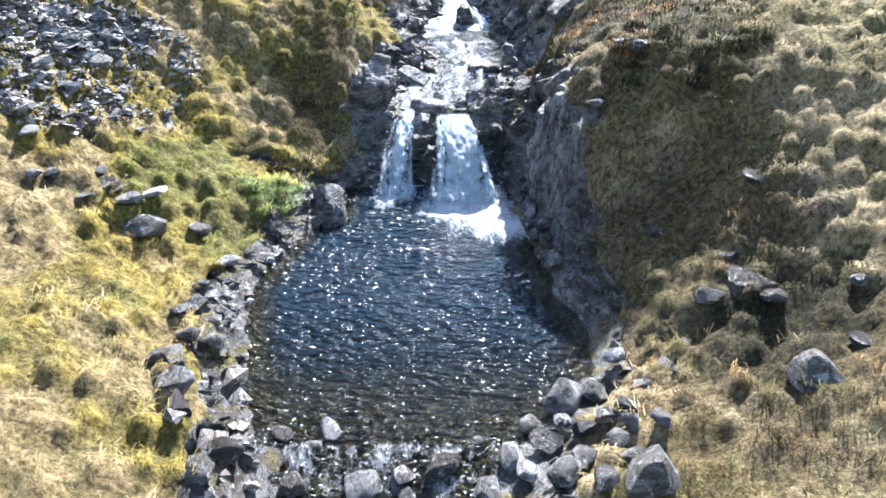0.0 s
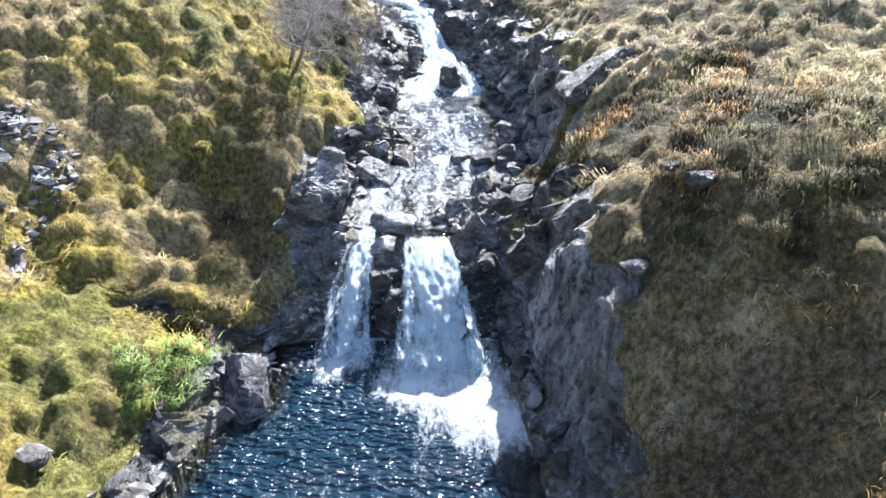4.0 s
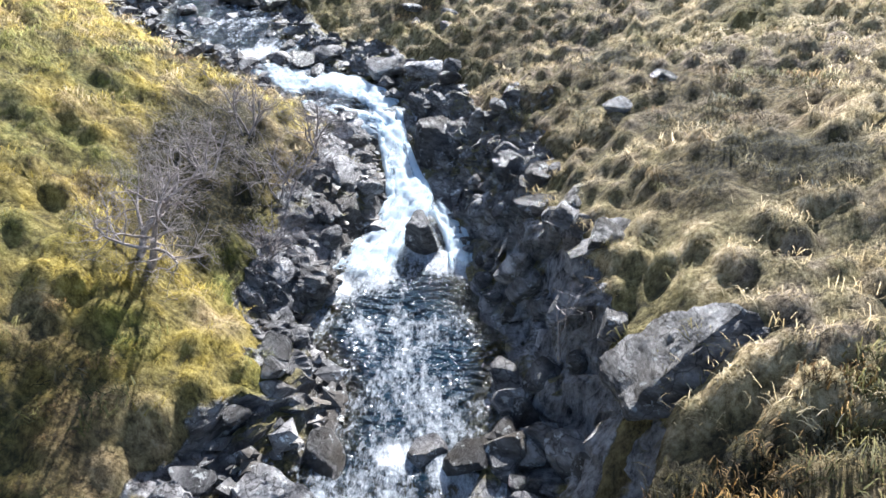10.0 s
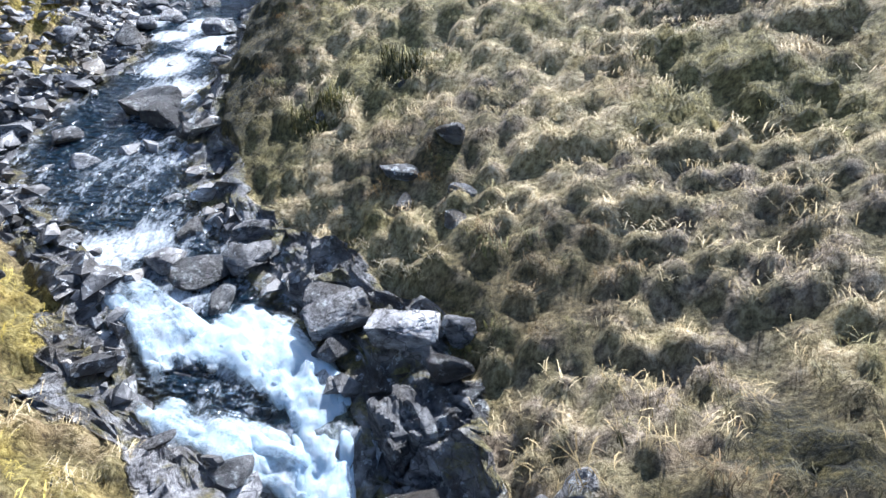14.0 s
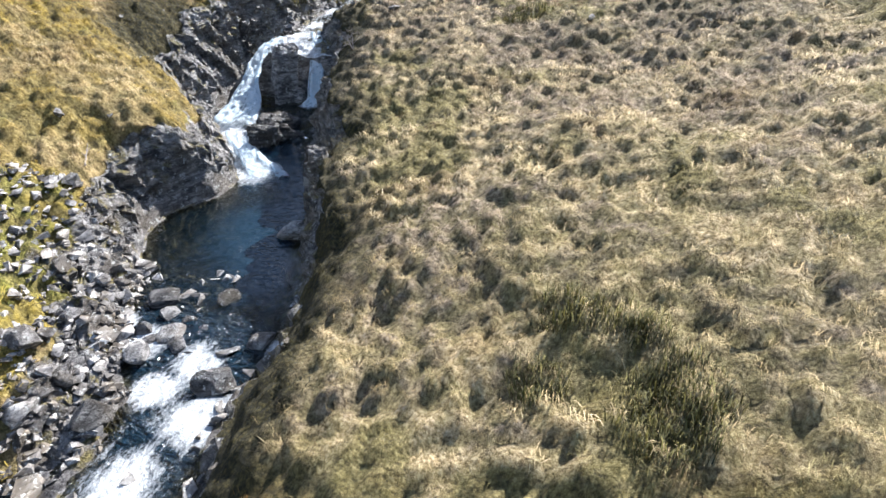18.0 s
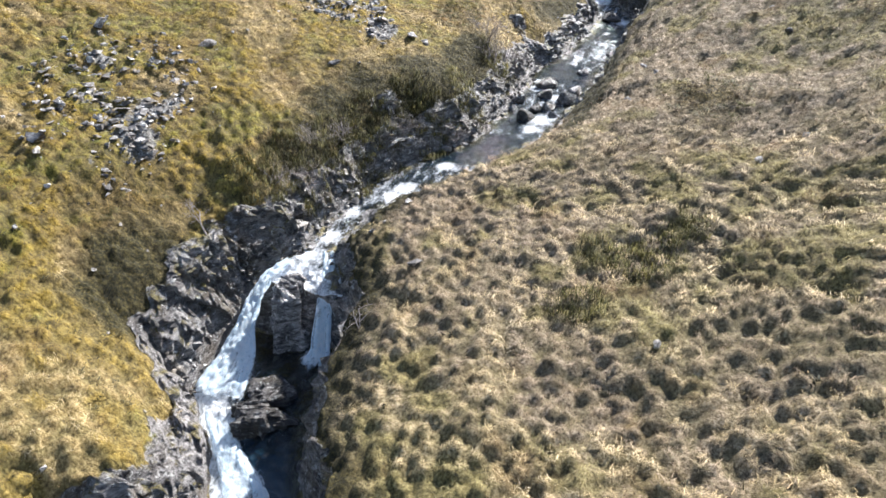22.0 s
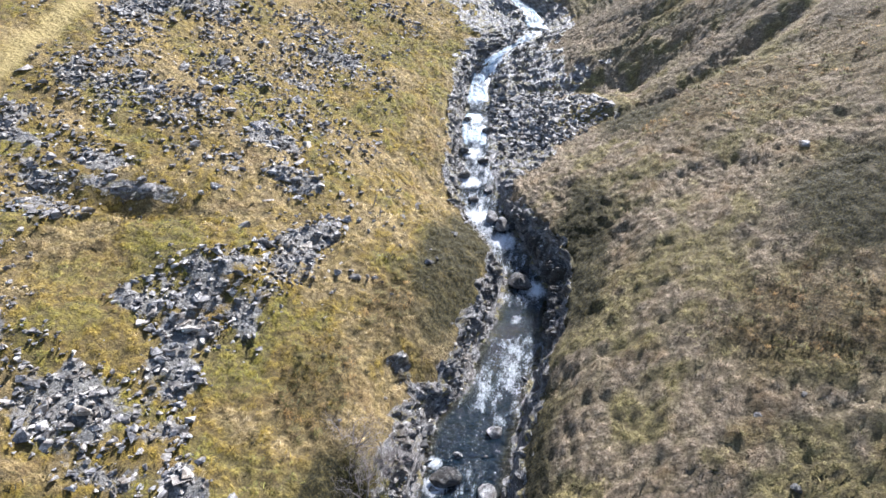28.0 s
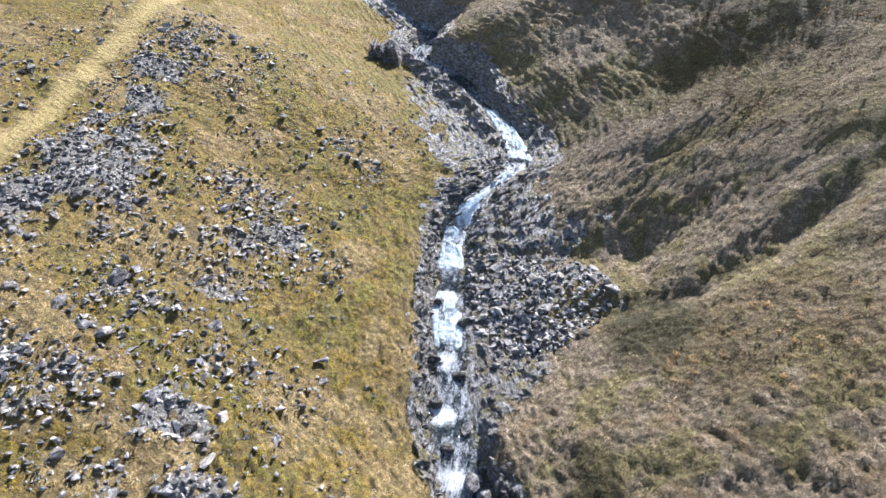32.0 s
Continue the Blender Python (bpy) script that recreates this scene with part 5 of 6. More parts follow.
settle(MID_BECK, ANGULAR + WETTED, "boulder", "wet dark boulder among the rapids", "rapids boulders")
wall = np.random.default_rng(77)
gorge_blocks = []
for y in np.arange(27.8, 42.5, 0.42):
    edge = float(beck_at(y)[1])
    gorge_blocks.append((edge + wall.uniform(-0.1, 0.9), float(y), wall.uniform(0.35, 0.95)))
    gorge_blocks.append((edge + wall.uniform(0.6, 2.2), float(y) + 0.2, wall.uniform(0.4, 1.1)))
for y in np.arange(19.2, 25.5, 0.55):
    gorge_blocks.append((float(beck_at(y)[1]) + wall.uniform(0.0, 0.5), float(y), wall.uniform(0.35, 0.8)))
settle(gorge_blocks, ANGULAR + WETTED[:2], "rock_block", "angular broken block at the foot of the gorge wall", "gorge wall blocks", tilt=35, sink=0.35, tall=1.3)
shelf = [(float(beck_at(y)[0]) - wall.uniform(0.0, 1.5), float(y), wall.uniform(0.35, 0.95)) for y in np.arange(28.2, 47, 0.4)]
settle(shelf, ANGULAR + SLABBY, "rock_block", "pale angular slab on the stepped ledges beside the beck", "ledge blocks", tilt=30, sink=0.35)
settle(GRAVEL_BAR, ROUNDED + ANGULAR[:4], "boulder", "pale dry boulder on the gravel bar", "gravel bar boulders", sink=0.12)
settle(UPPER, WETTED + ANGULAR[:3], "boulder", "dark wet boulder splitting the white stream", "upper beck boulders", tall=1.15)
settle([(x, y, (0.75 if x < -10 else 0.55) * size) for x, y, size in HILLSIDE], ANGULAR[0:2] + ANGULAR[4:6] + ANGULAR[8:10], "boulder", "lone grey boulder bedded in the grass", "hillside boulders", sink=0.52, tilt=20)


def crag(name, at, box, turn, seed, mat, label, tilt=(0, 0)):
    """A mass of bedrock standing out of the bank, split along its joints into blocks."""
    r = np.random.default_rng(seed)
    root = new(name)
    root.matrix_world = pose(*at, tilt[0], tilt[1], turn)
    big = max(box)
    if name == "boulder":
        part("rock_block", rock_mesh("rock_block", seed, mat, 15, tuple(b * 0.46 for b in box), 4, 0.06, 0.08), mat, root)
        return tagged(root, label, "rock", "crags by the beck")
    if name == "rock_slab" and big < 3:
        part("rock_block", cleft_mesh("rock_block", seed, mat, tuple(b * 0.5 for b in box), 14, 0.06), mat, root)
        return tagged(root, label, "rock", "crags by the beck")
    n = 3 if big < 2.5 else 4 if big < 4 else 5 if big < 7 else 9
    along = 1 if box[1] >= box[0] else 0
    edges = np.concatenate([[0], np.sort(r.uniform(0.12, 0.88, n - 1)), [1]])
    for k in range(n):
        w = (edges[k + 1] - edges[k]) * box[along]
        for up in range(2 if box[2] > 2.4 else 1):
            tall = box[2] * (r.uniform(0.75, 1.0) if up == 0 else 0.5)
            size = [box[0] * r.uniform(0.8, 1.05), box[1] * r.uniform(0.8, 1.05), tall]
            size[along] = max(w * 1.15, 0.5)
            me = cleft_mesh("rock_block", seed * 20 + k * 3 + up, mat, tuple(b * 0.5 for b in size), 13, 0.16)
            ob = part("rock_block", me, mat, root)
            c = [r.normal(0, 0.06) * box[0], r.normal(0, 0.06) * box[1], (tall - box[2]) / 2 * 0.7 if up == 0 else box[2] * r.uniform(-0.4, -0.1)]
            if up:
                c[1 - along] -= box[1 - along] * r.uniform(0.1, 0.3) * (1 if along == 1 and at[0] > -6 else -1)
            c[along] = (edges[k] + edges[k + 1] - 1) / 2 * box[along]
            ob.matrix_basis = pose(*c, r.normal(0, 5), r.normal(0, 5), r.normal(0, 8))
    return tagged(root, label, "rock", "crags by the beck")


crag("crag", (-0.86, 26.1, 0.7), (0.75, 1.3, 3.0), 10, 5, DARK_ROCK, "dark wet rock pillar between two waterfalls")
crag("boulder", (-0.98, 27.3, 2.2), (0.85, 0.75, 0.75), 30, 6, PALE_ROCK, "pale rounded boulder perched on the fall's lip")
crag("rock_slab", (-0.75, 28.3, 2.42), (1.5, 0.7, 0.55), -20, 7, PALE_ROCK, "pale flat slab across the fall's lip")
crag("crag", (1.85, 26.6, 0.7), (1.3, 1.6, 3.2), 0, 8, DARK_ROCK, "dark wet rock shoulder beside the waterfall")
crag("crag", (2.0, 28.6, 2.3), (1.9, 1.9, 1.7), 25, 9, ROCK, "broken ledges of grey rock at the fall's lip")
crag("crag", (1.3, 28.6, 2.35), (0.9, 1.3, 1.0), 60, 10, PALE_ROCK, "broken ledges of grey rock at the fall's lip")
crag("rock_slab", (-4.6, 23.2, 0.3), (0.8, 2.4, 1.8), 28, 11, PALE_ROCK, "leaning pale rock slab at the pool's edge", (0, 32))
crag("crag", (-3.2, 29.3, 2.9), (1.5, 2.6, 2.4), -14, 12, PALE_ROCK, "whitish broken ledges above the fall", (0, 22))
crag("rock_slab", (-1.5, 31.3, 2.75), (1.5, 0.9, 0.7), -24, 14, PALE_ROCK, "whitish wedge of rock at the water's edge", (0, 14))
crag("crag", (-2.4, 34.3, 3.2), (1.6, 3.0, 1.5), -10, 15, ROCK, "tilted grey ledges stepping into the beck", (0, 24))
crag("crag", (-2.6, 37.4, 3.5), (1.9, 2.6, 1.6), -25, 16, ROCK, "tilted grey ledges stepping into the beck", (0, 22))
crag("boulder", (1.25, 40.4, 3.15), (1.25, 1.9, 1.7), 10, 17, DARK_ROCK, "dark wet boulder splitting the foot of a chute")
crag("boulder", (2.0, 45.3, 4.0), (2.1, 3.2, 3.3), 5, 18, DARK_ROCK, "big dark block of bedrock beside the chute")
crag("crag", (3.4, 44.4, 3.8), (1.7, 2.8, 3.8), -12, 19, ROCK, "upright grey rock buttress in the gorge wall")
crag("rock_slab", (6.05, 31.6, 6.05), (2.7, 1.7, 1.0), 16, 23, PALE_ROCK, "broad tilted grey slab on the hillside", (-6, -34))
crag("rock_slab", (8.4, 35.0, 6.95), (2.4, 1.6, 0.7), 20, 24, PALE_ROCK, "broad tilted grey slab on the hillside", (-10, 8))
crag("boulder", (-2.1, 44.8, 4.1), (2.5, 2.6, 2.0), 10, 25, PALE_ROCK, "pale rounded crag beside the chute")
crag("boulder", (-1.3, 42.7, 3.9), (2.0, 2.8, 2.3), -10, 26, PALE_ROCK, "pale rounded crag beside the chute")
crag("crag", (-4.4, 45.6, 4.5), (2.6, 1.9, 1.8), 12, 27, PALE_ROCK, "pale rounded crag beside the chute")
crag("rock_slab", (1.05, 49.4, 5.9), (1.6, 0.85, 0.6), -4, 28, PALE_ROCK, "long flat stone bridging the top of the chute")
crag("rock_slab", (-0.45, 50.0, 5.75), (1.4, 0.85, 0.5), 24, 34, PALE_ROCK, "tilted pale slab at the head of the chute", (8, -10))
crag("boulder", (-0.45, 49.2, 5.4), (0.75, 0.75, 0.7), 24, 35, ROCK, "grey boulder wedged under a tilted slab")
crag("boulder", (2.25, 49.3, 5.95), (0.8, 0.7, 1.1), 30, 29, PALE_ROCK, "upright stone beside the flat bridging stone")
crag("crag", (1.6, 47.6, 4.9), (1.8, 1.4, 1.6), 15, 30, ROCK, "broken grey rock under the flat bridging stone")
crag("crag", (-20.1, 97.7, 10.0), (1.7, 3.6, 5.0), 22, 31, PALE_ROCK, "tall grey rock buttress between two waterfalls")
crag("crag", (-18.4, 91.6, 8.2), (3.2, 3.6, 2.0), 30, 32, DARK_ROCK, "dark wet rock island below the waterfalls")
crag("boulder", (-16.6, 90.6, 7.6), (1.6, 1.3, 1.1), 12, 33, DARK_ROCK, "dark wet boulder at the pool's head")
crag("crag", (-25.0, 95.6, 10.2), (2.4, 4.8, 4.2), -10, 36, DARK_ROCK, "dark craggy wall beside the waterfall", (0, 16))
crag("crag", (-24.0, 100.6, 12.4), (2.4, 4.4, 3.0), -8, 37, DARK_ROCK, "dark craggy wall beside the waterfall", (0, 16))
crag("rock_outcrop", (-10.9, 82.3, 9.3), (1.5, 2.8, 4.8), 20, 38, ROCK, "upright grey rock block at the pool's edge")
crag("boulder", (-11.9, 80.6, 7.4), (2.1, 1.3, 1.5), 35, 39, PALE_ROCK, "big pale wedge-shaped boulder in the dark pool")
for x, y, z, w, h, turn, seed in ((-6.0, 147.0, 17.6, 1.5, 2.6, 10, 51), (-6.0, 150.6, 18.0, 1.7, 3.2, -5, 52), (-6.5, 154.6, 18.6, 1.8, 3.4, 14, 53), (-8.2, 158.6, 19.2, 1.6, 2.6, 25, 54), (-10.4, 162.6, 19.8, 1.6, 2.0, 24, 55), (-15.2, 158.6, 19.2, 1.6, 2.4, 30, 56), (-12.4, 151.6, 18.3, 1.4, 2.6, -4, 57)):
    crag("crag", (x, y, z), (w, 3.4, h), turn, seed, DARK_ROCK, "dark broken rock under the heathery bank", (0, 14 if x < -11.5 else -14))
crag("crag", (-41.0, 146.2, 26.2), (7.5, 1.6, 2.0), 14, 58, DARK_ROCK, "dark rock lip over an old overgrown pit", (18, 0))
crag("crag", (-36.5, 236.5, 35.0), (5, 4, 4.5), 5, 43, ROCK, "square rock knob at the head of the beck")


def stones_stuff(name, x, y, size, label, mat, category="stones", spread=14.0):
    """Very many loose stones, joined."""
    n, out_v, out_f, base = len(x), [], [], 0
    z = surface(x, y)
    kinds = []
    for k in range(8):
        pts = np.random.default_rng(700 + k).normal(size=(8, 3))
        pts = pts / np.linalg.norm(pts, axis=1, keepdims=True) * (0.52, 0.4, 0.28)
        bm = bmesh.new()
        bmesh.ops.convex_hull(bm, input=[bm.verts.new(q) for q in pts])
        bm.verts.ensure_lookup_table()
        bm.verts.index_update()
        kinds.append((np.array([w.co[:] for w in bm.verts]), np.array([[w.index for w in q.verts] for q in bm.faces])))
        bm.free()
    which = rng.integers(8, size=n)
    for k, (v, f) in enumerate(kinds):
        m = which == k
        c = int(m.sum())
        a, b = rng.uniform(0, 6.28, c), np.radians(rng.normal(0, spread, c))
        s = size[m][:, None]
        p = v[None] * s[..., None] * rng.uniform(0.7, 1.2, (c, 1, 3))
        p = np.stack([p[..., 0], p[..., 1] * np.cos(b)[:, None] - p[..., 2] * np.sin(b)[:, None], p[..., 1] * np.sin(b)[:, None] + p[..., 2] * np.cos(b)[:, None]], -1)
        p = np.stack([p[..., 0] * np.cos(a)[:, None] - p[..., 1] * np.sin(a)[:, None], p[..., 0] * np.sin(a)[:, None] + p[..., 1] * np.cos(a)[:, None], p[..., 2]], -1)
        p = p + np.stack([x[m], y[m], z[m] + 0.12 * size[m]], -1)[:, None]
        out_v.append(p.reshape(-1, 3))
        out_f.append((f[None] + (np.arange(c) * len(v))[:, None, None]).reshape(-1, 3) + base)
        base += c * len(v)
    me = shaded(mesh_of(name, np.concatenate(out_v), np.concatenate(out_f), mat), False)
    return tagged(new(name, me), label, category, kind="stuff")


def loose_material(name, tone):
    m, nt, b = material(name, 0.75)
    geo = nt.nodes.new("ShaderNodeNewGeometry")
    c = mix(nt, 1.0, rock_colour(nt, tone), ramp(nt, geo.outputs["Random Per Island"], (0.0, grey(0.45)), (0.6, grey(1.0)), (1.0, (1.5, 1.45, 1.35))), "MULTIPLY")
    nt.links.new(c, b.inputs["Base Color"])
    bumped(nt, b, noise_of(nt, place(nt), 9, 6, 0.65), 0.5, 0.06)
    return m


LOOSE, WET_LOOSE, PALE_LOOSE = loose_material("loose_stone", 1.1), loose_material("wet_stone", 0.62), loose_material("scree_stone", 1.0)
n = 210000
scree_x, scree_y = rng.uniform(-70, -10, n), rng.uniform(20, 220, n)
near = rng.random(n) < 0.12
scree_x, scree_y = np.where(near, rng.uniform(-20, -10, n), scree_x), np.where(near, rng.uniform(21, 30, n), scree_y)
wild = 0.09 * smooth(135, 160, scree_y) * (lie(scree_x, scree_y)[2] > 8) + 0.006
there = rng.random(n) < 0.6 * stony_at(scree_x, scree_y) + wild * (0.6 + 0.8 * soft_noise(scree_x, scree_y, 4, 3))
scree_x, scree_y = scree_x[there], scree_y[there]
scree_s = np.clip(np.exp(rng.normal(0, 0.45, len(scree_x))) * np.where(scree_y < 40, 0.27, 0.42), 0.13, 1.6)
clear = track_at(scree_x, scree_y) < 0.2
scree_x, scree_y, scree_s = scree_x[clear], scree_y[clear], scree_s[clear]
stones_stuff("scree", scree_x, scree_y, scree_s, "grey slaty scree strewn over the grassy hillside", PALE_LOOSE, "scree")
# Stones in and beside the beck.
n = 6000
by = rng.uniform(7, 255, n)
bl, br, _ = beck_at(by)
side = rng.random(n)
bx = np.where(side < 0.45, bl - np.abs(rng.normal(0, np.where(by < 50, 0.45, 0.7), n)) + 0.15, np.where(side < 0.65, br + np.abs(rng.normal(0, 0.5, n)) - 0.35, bl + (br - bl) * rng.random(n)))
calm = ((by > 12.6) & (by < 26) & (bx > bl + 0.3)) | ((by > 75.5) & (by < 91)) | ((by > 33.2) & (by < 41) & (bx > bl + 0.5)) | ((by > 93) & (by < 98)) | ((by > 115.5) & (by < 122) & (bx > bl + 0.3)) | ((by > 149) & (by < 154)) | ((by > 42) & (by < 48) & (bx > bl) & (bx < br))
keep = ~calm & ((bx < bl + 0.6) | (rng.random(n) < np.where(by > 98, 0.14, np.where((by > 48) & (by < 75), 0.45, 0.3)))) & ~((by > 12) & (by < 25) & (rng.random(n) < 0.6))
stones_stuff("beck_stones", bx[keep], by[keep], np.clip(np.exp(rng.normal(-1.0, 0.45, int(keep.sum()))) * np.where((by[keep] > 48) & (by[keep] < 75), 1.5, 1.0), 0.12, 1.5), "grey stones lining and filling the beck", WET_LOOSE)
n = 2600
gx, gy = rng.uniform(-27, -14, n), rng.uniform(58, 79, n)
edge = beck_at(gy)[0]
bar = (gx < edge + 0.8) & (gx > edge - 5.2 + 1.5 * soft_noise(gx, gy, 3, 2) - np.clip(gy - 70, 0, 4) * 0.2) & (gy < 77 + 1 * soft_noise(gx, gy, 2, 3))
stones_stuff("gravel_bar", gx[bar], gy[bar], np.clip(np.exp(rng.normal(-0.85, 0.4, int(bar.sum()))), 0.2, 1.1), "bar of loose pale grey stones beside the beck", LOOSE)
n = 900
gx, gy = rng.uniform(-19, -10, n), rng.uniform(71, 78, n)
bar = np.minimum(np.hypot((gx + 15.3) / 2.6, (gy - 75.4) / 1.2), np.minimum(np.hypot((gx + 14.4) / 1.7, (gy - 73.4) / 1.7), np.hypot((gx + 12.9) / 1.3, (gy - 76.6) / 0.5))) < 1 + 0.3 * soft_noise(gx, gy, 1.2, 1)
stones_stuff("gravel_bar", gx[bar], gy[bar], np.clip(np.exp(rng.normal(-0.75, 0.4, int(bar.sum()))), 0.25, 1.1), "grey stones dividing the stream below the dark pool", LOOSE)
n = 1500
gx, gy = rng.uniform(-18, 4, n), rng.uniform(178, 192, n)
bar = (gx > beck_at(gy)[1]) & (rng.random(n) < 0.75) & (gx < -1 - np.abs(gy - 185) * 0.6)
stones_stuff("boulder_bed", gx[bar], gy[bar], np.clip(np.exp(rng.normal(-0.45, 0.4, int(bar.sum()))), 0.3, 1.8), "bed of grey boulders where two streams meet", LOOSE)

# ---- plants ----
def tuft_template(blades, seed, droop, wide=1.0):
    """Corners and triangles of one tuft, one metre across: bent blades from a common foot."""
    r = np.random.default_rng(seed)
    v, f = [], []
    for k in range(blades):
        a, reach, h, w = r.uniform(0, 6.28), r.uniform(0.1, 0.34), r.uniform(0.07, 0.22), r.uniform(0.003, 0.006) * wide
        foot = r.normal(0, 0.24, 2)
        c, s = np.cos(a), np.sin(a)
        i = len(v)
        m = foot + np.array([c, s]) * reach * 0.55
        e = foot + np.array([c, s]) * reach
        v += [(foot[0] - s * w, foot[1] + c * w, -0.05), (foot[0] + s * w, foot[1] - c * w, -0.05), (m[0] - s * w * 0.8, m[1] + c * w * 0.8, h * 0.8), (m[0] + s * w * 0.8, m[1] - c * w * 0.8, h * 0.8), (e[0], e[1], h * (1 - droop))]
        f += [(i, i + 1, i + 3), (i, i + 3, i + 2), (i + 2, i + 3, i + 4)]
    return np.array(v), np.array(f)


def sward(name, x, y, size, tall, mat, label, blades=10, droop=0.4, lean=0.9, tone=None, category="grass", wide=1.0):
    """Very many tufts of grass, joined; they lean a little down the slope."""
    n, vs, fs, ts, base, soft = len(x), [], [], [], 0, []
    h = ground_height(x, y)[0]
    dx, dy = ground_height(x + 0.6, y)[0] - ground_height(x - 0.6, y)[0], ground_height(x, y + 0.6)[0] - ground_height(x, y - 0.6)[0]
    tone = rng.random(n) if tone is None else tone
    kind = rng.integers(6, size=n)
    for k in range(6):
        v, f = tuft_template(blades, 30 + k, droop, wide)
        m = kind == k
        c = int(m.sum())
        a, s = rng.uniform(0, 6.28, c)[:, None], size[m][:, None]
        px, py, pz = v[:, 0] * s, v[:, 1] * s, v[:, 2] * s * tall
        qx, qy = px * np.cos(a) - py * np.sin(a), px * np.sin(a) + py * np.cos(a)
        qx, qy = qx - lean * np.clip(dx[m], -1, 1)[:, None] * pz, qy - lean * np.clip(dy[m], -1, 1)[:, None] * pz
        soft.append(np.stack([2.4 * (qx - px.mean()) / s - 0.45 * dx[m][:, None], 2.4 * qy / s - 0.45 * dy[m][:, None], np.ones_like(qx)], -1).reshape(-1, 3))
        vs.append(np.stack([qx + x[m][:, None], qy + y[m][:, None], pz + h[m][:, None]], -1).reshape(-1, 3))
        fs.append((f[None] + (np.arange(c) * len(v))[:, None, None]).reshape(-1, 3) + base)
        # Tone rises to pale dead tips; the feet carry shade put into the colour.
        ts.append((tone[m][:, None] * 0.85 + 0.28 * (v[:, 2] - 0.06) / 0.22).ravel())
        base += c * len(v)
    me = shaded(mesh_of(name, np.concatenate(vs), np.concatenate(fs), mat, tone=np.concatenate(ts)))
    soft = np.concatenate(soft)
    me.normals_split_custom_set_from_vertices(soft / np.linalg.norm(soft, axis=1, keepdims=True))
    return tagged(new(name, me), label, category, kind="stuff")


def spread_over(n, y0, y1, x0, x1, side):
    """Places on open grass on one side of the beck."""
    y = rng.uniform(y0, y1, n)
    l, r, _ = beck_at(y)
    x = np.where(side < 0, l - x0 - (x1 - x0) * rng.random(n), r + x0 + (x1 - x0) * rng.random(n))
    _, rock, d = lie(x, y)
    keep = (rock < 0.45 + 0.2 * soft_noise(x, y, 1.0, 3)) & (track_at(x, y) < 0.3)
    return x[keep], y[keep]


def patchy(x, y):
    """Tone of the grass: pale in broad patches; painted lighter on tussock tops and darker between them, as shade."""
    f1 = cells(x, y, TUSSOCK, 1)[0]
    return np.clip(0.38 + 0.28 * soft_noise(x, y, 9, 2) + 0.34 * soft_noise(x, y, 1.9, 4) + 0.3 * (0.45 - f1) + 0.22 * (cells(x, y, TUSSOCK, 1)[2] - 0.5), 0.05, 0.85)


def tussock_seeds(x0, x1, y0, y1, size=TUSSOCK, k=1):
    """The seeds of the ground's tussocks within a stretch."""
    i, j = np.meshgrid(np.arange(int(x0 / size), int(x1 / size)), np.arange(int(y0 / size), int(y1 / size)))
    i, j = i.ravel(), j.ravel()
    x, y = (i + TABLE[k % 6][i & 255, j & 255]) * size, (j + TABLE[(k + 1) % 6][i & 255, j & 255]) * size
    _, rock, d = lie(x, y)
    keep = (rock < 0.5) & (d > 0.1) & (track_at(x, y) < 0.3) & (stony_at(x, y) < 0.5) & (d < 14 + 0.36 * y)
    x, y, d = x[keep], y[keep], d[keep]
    l, r, _ = beck_at(y)
    return x, y, x < (l + r) / 2


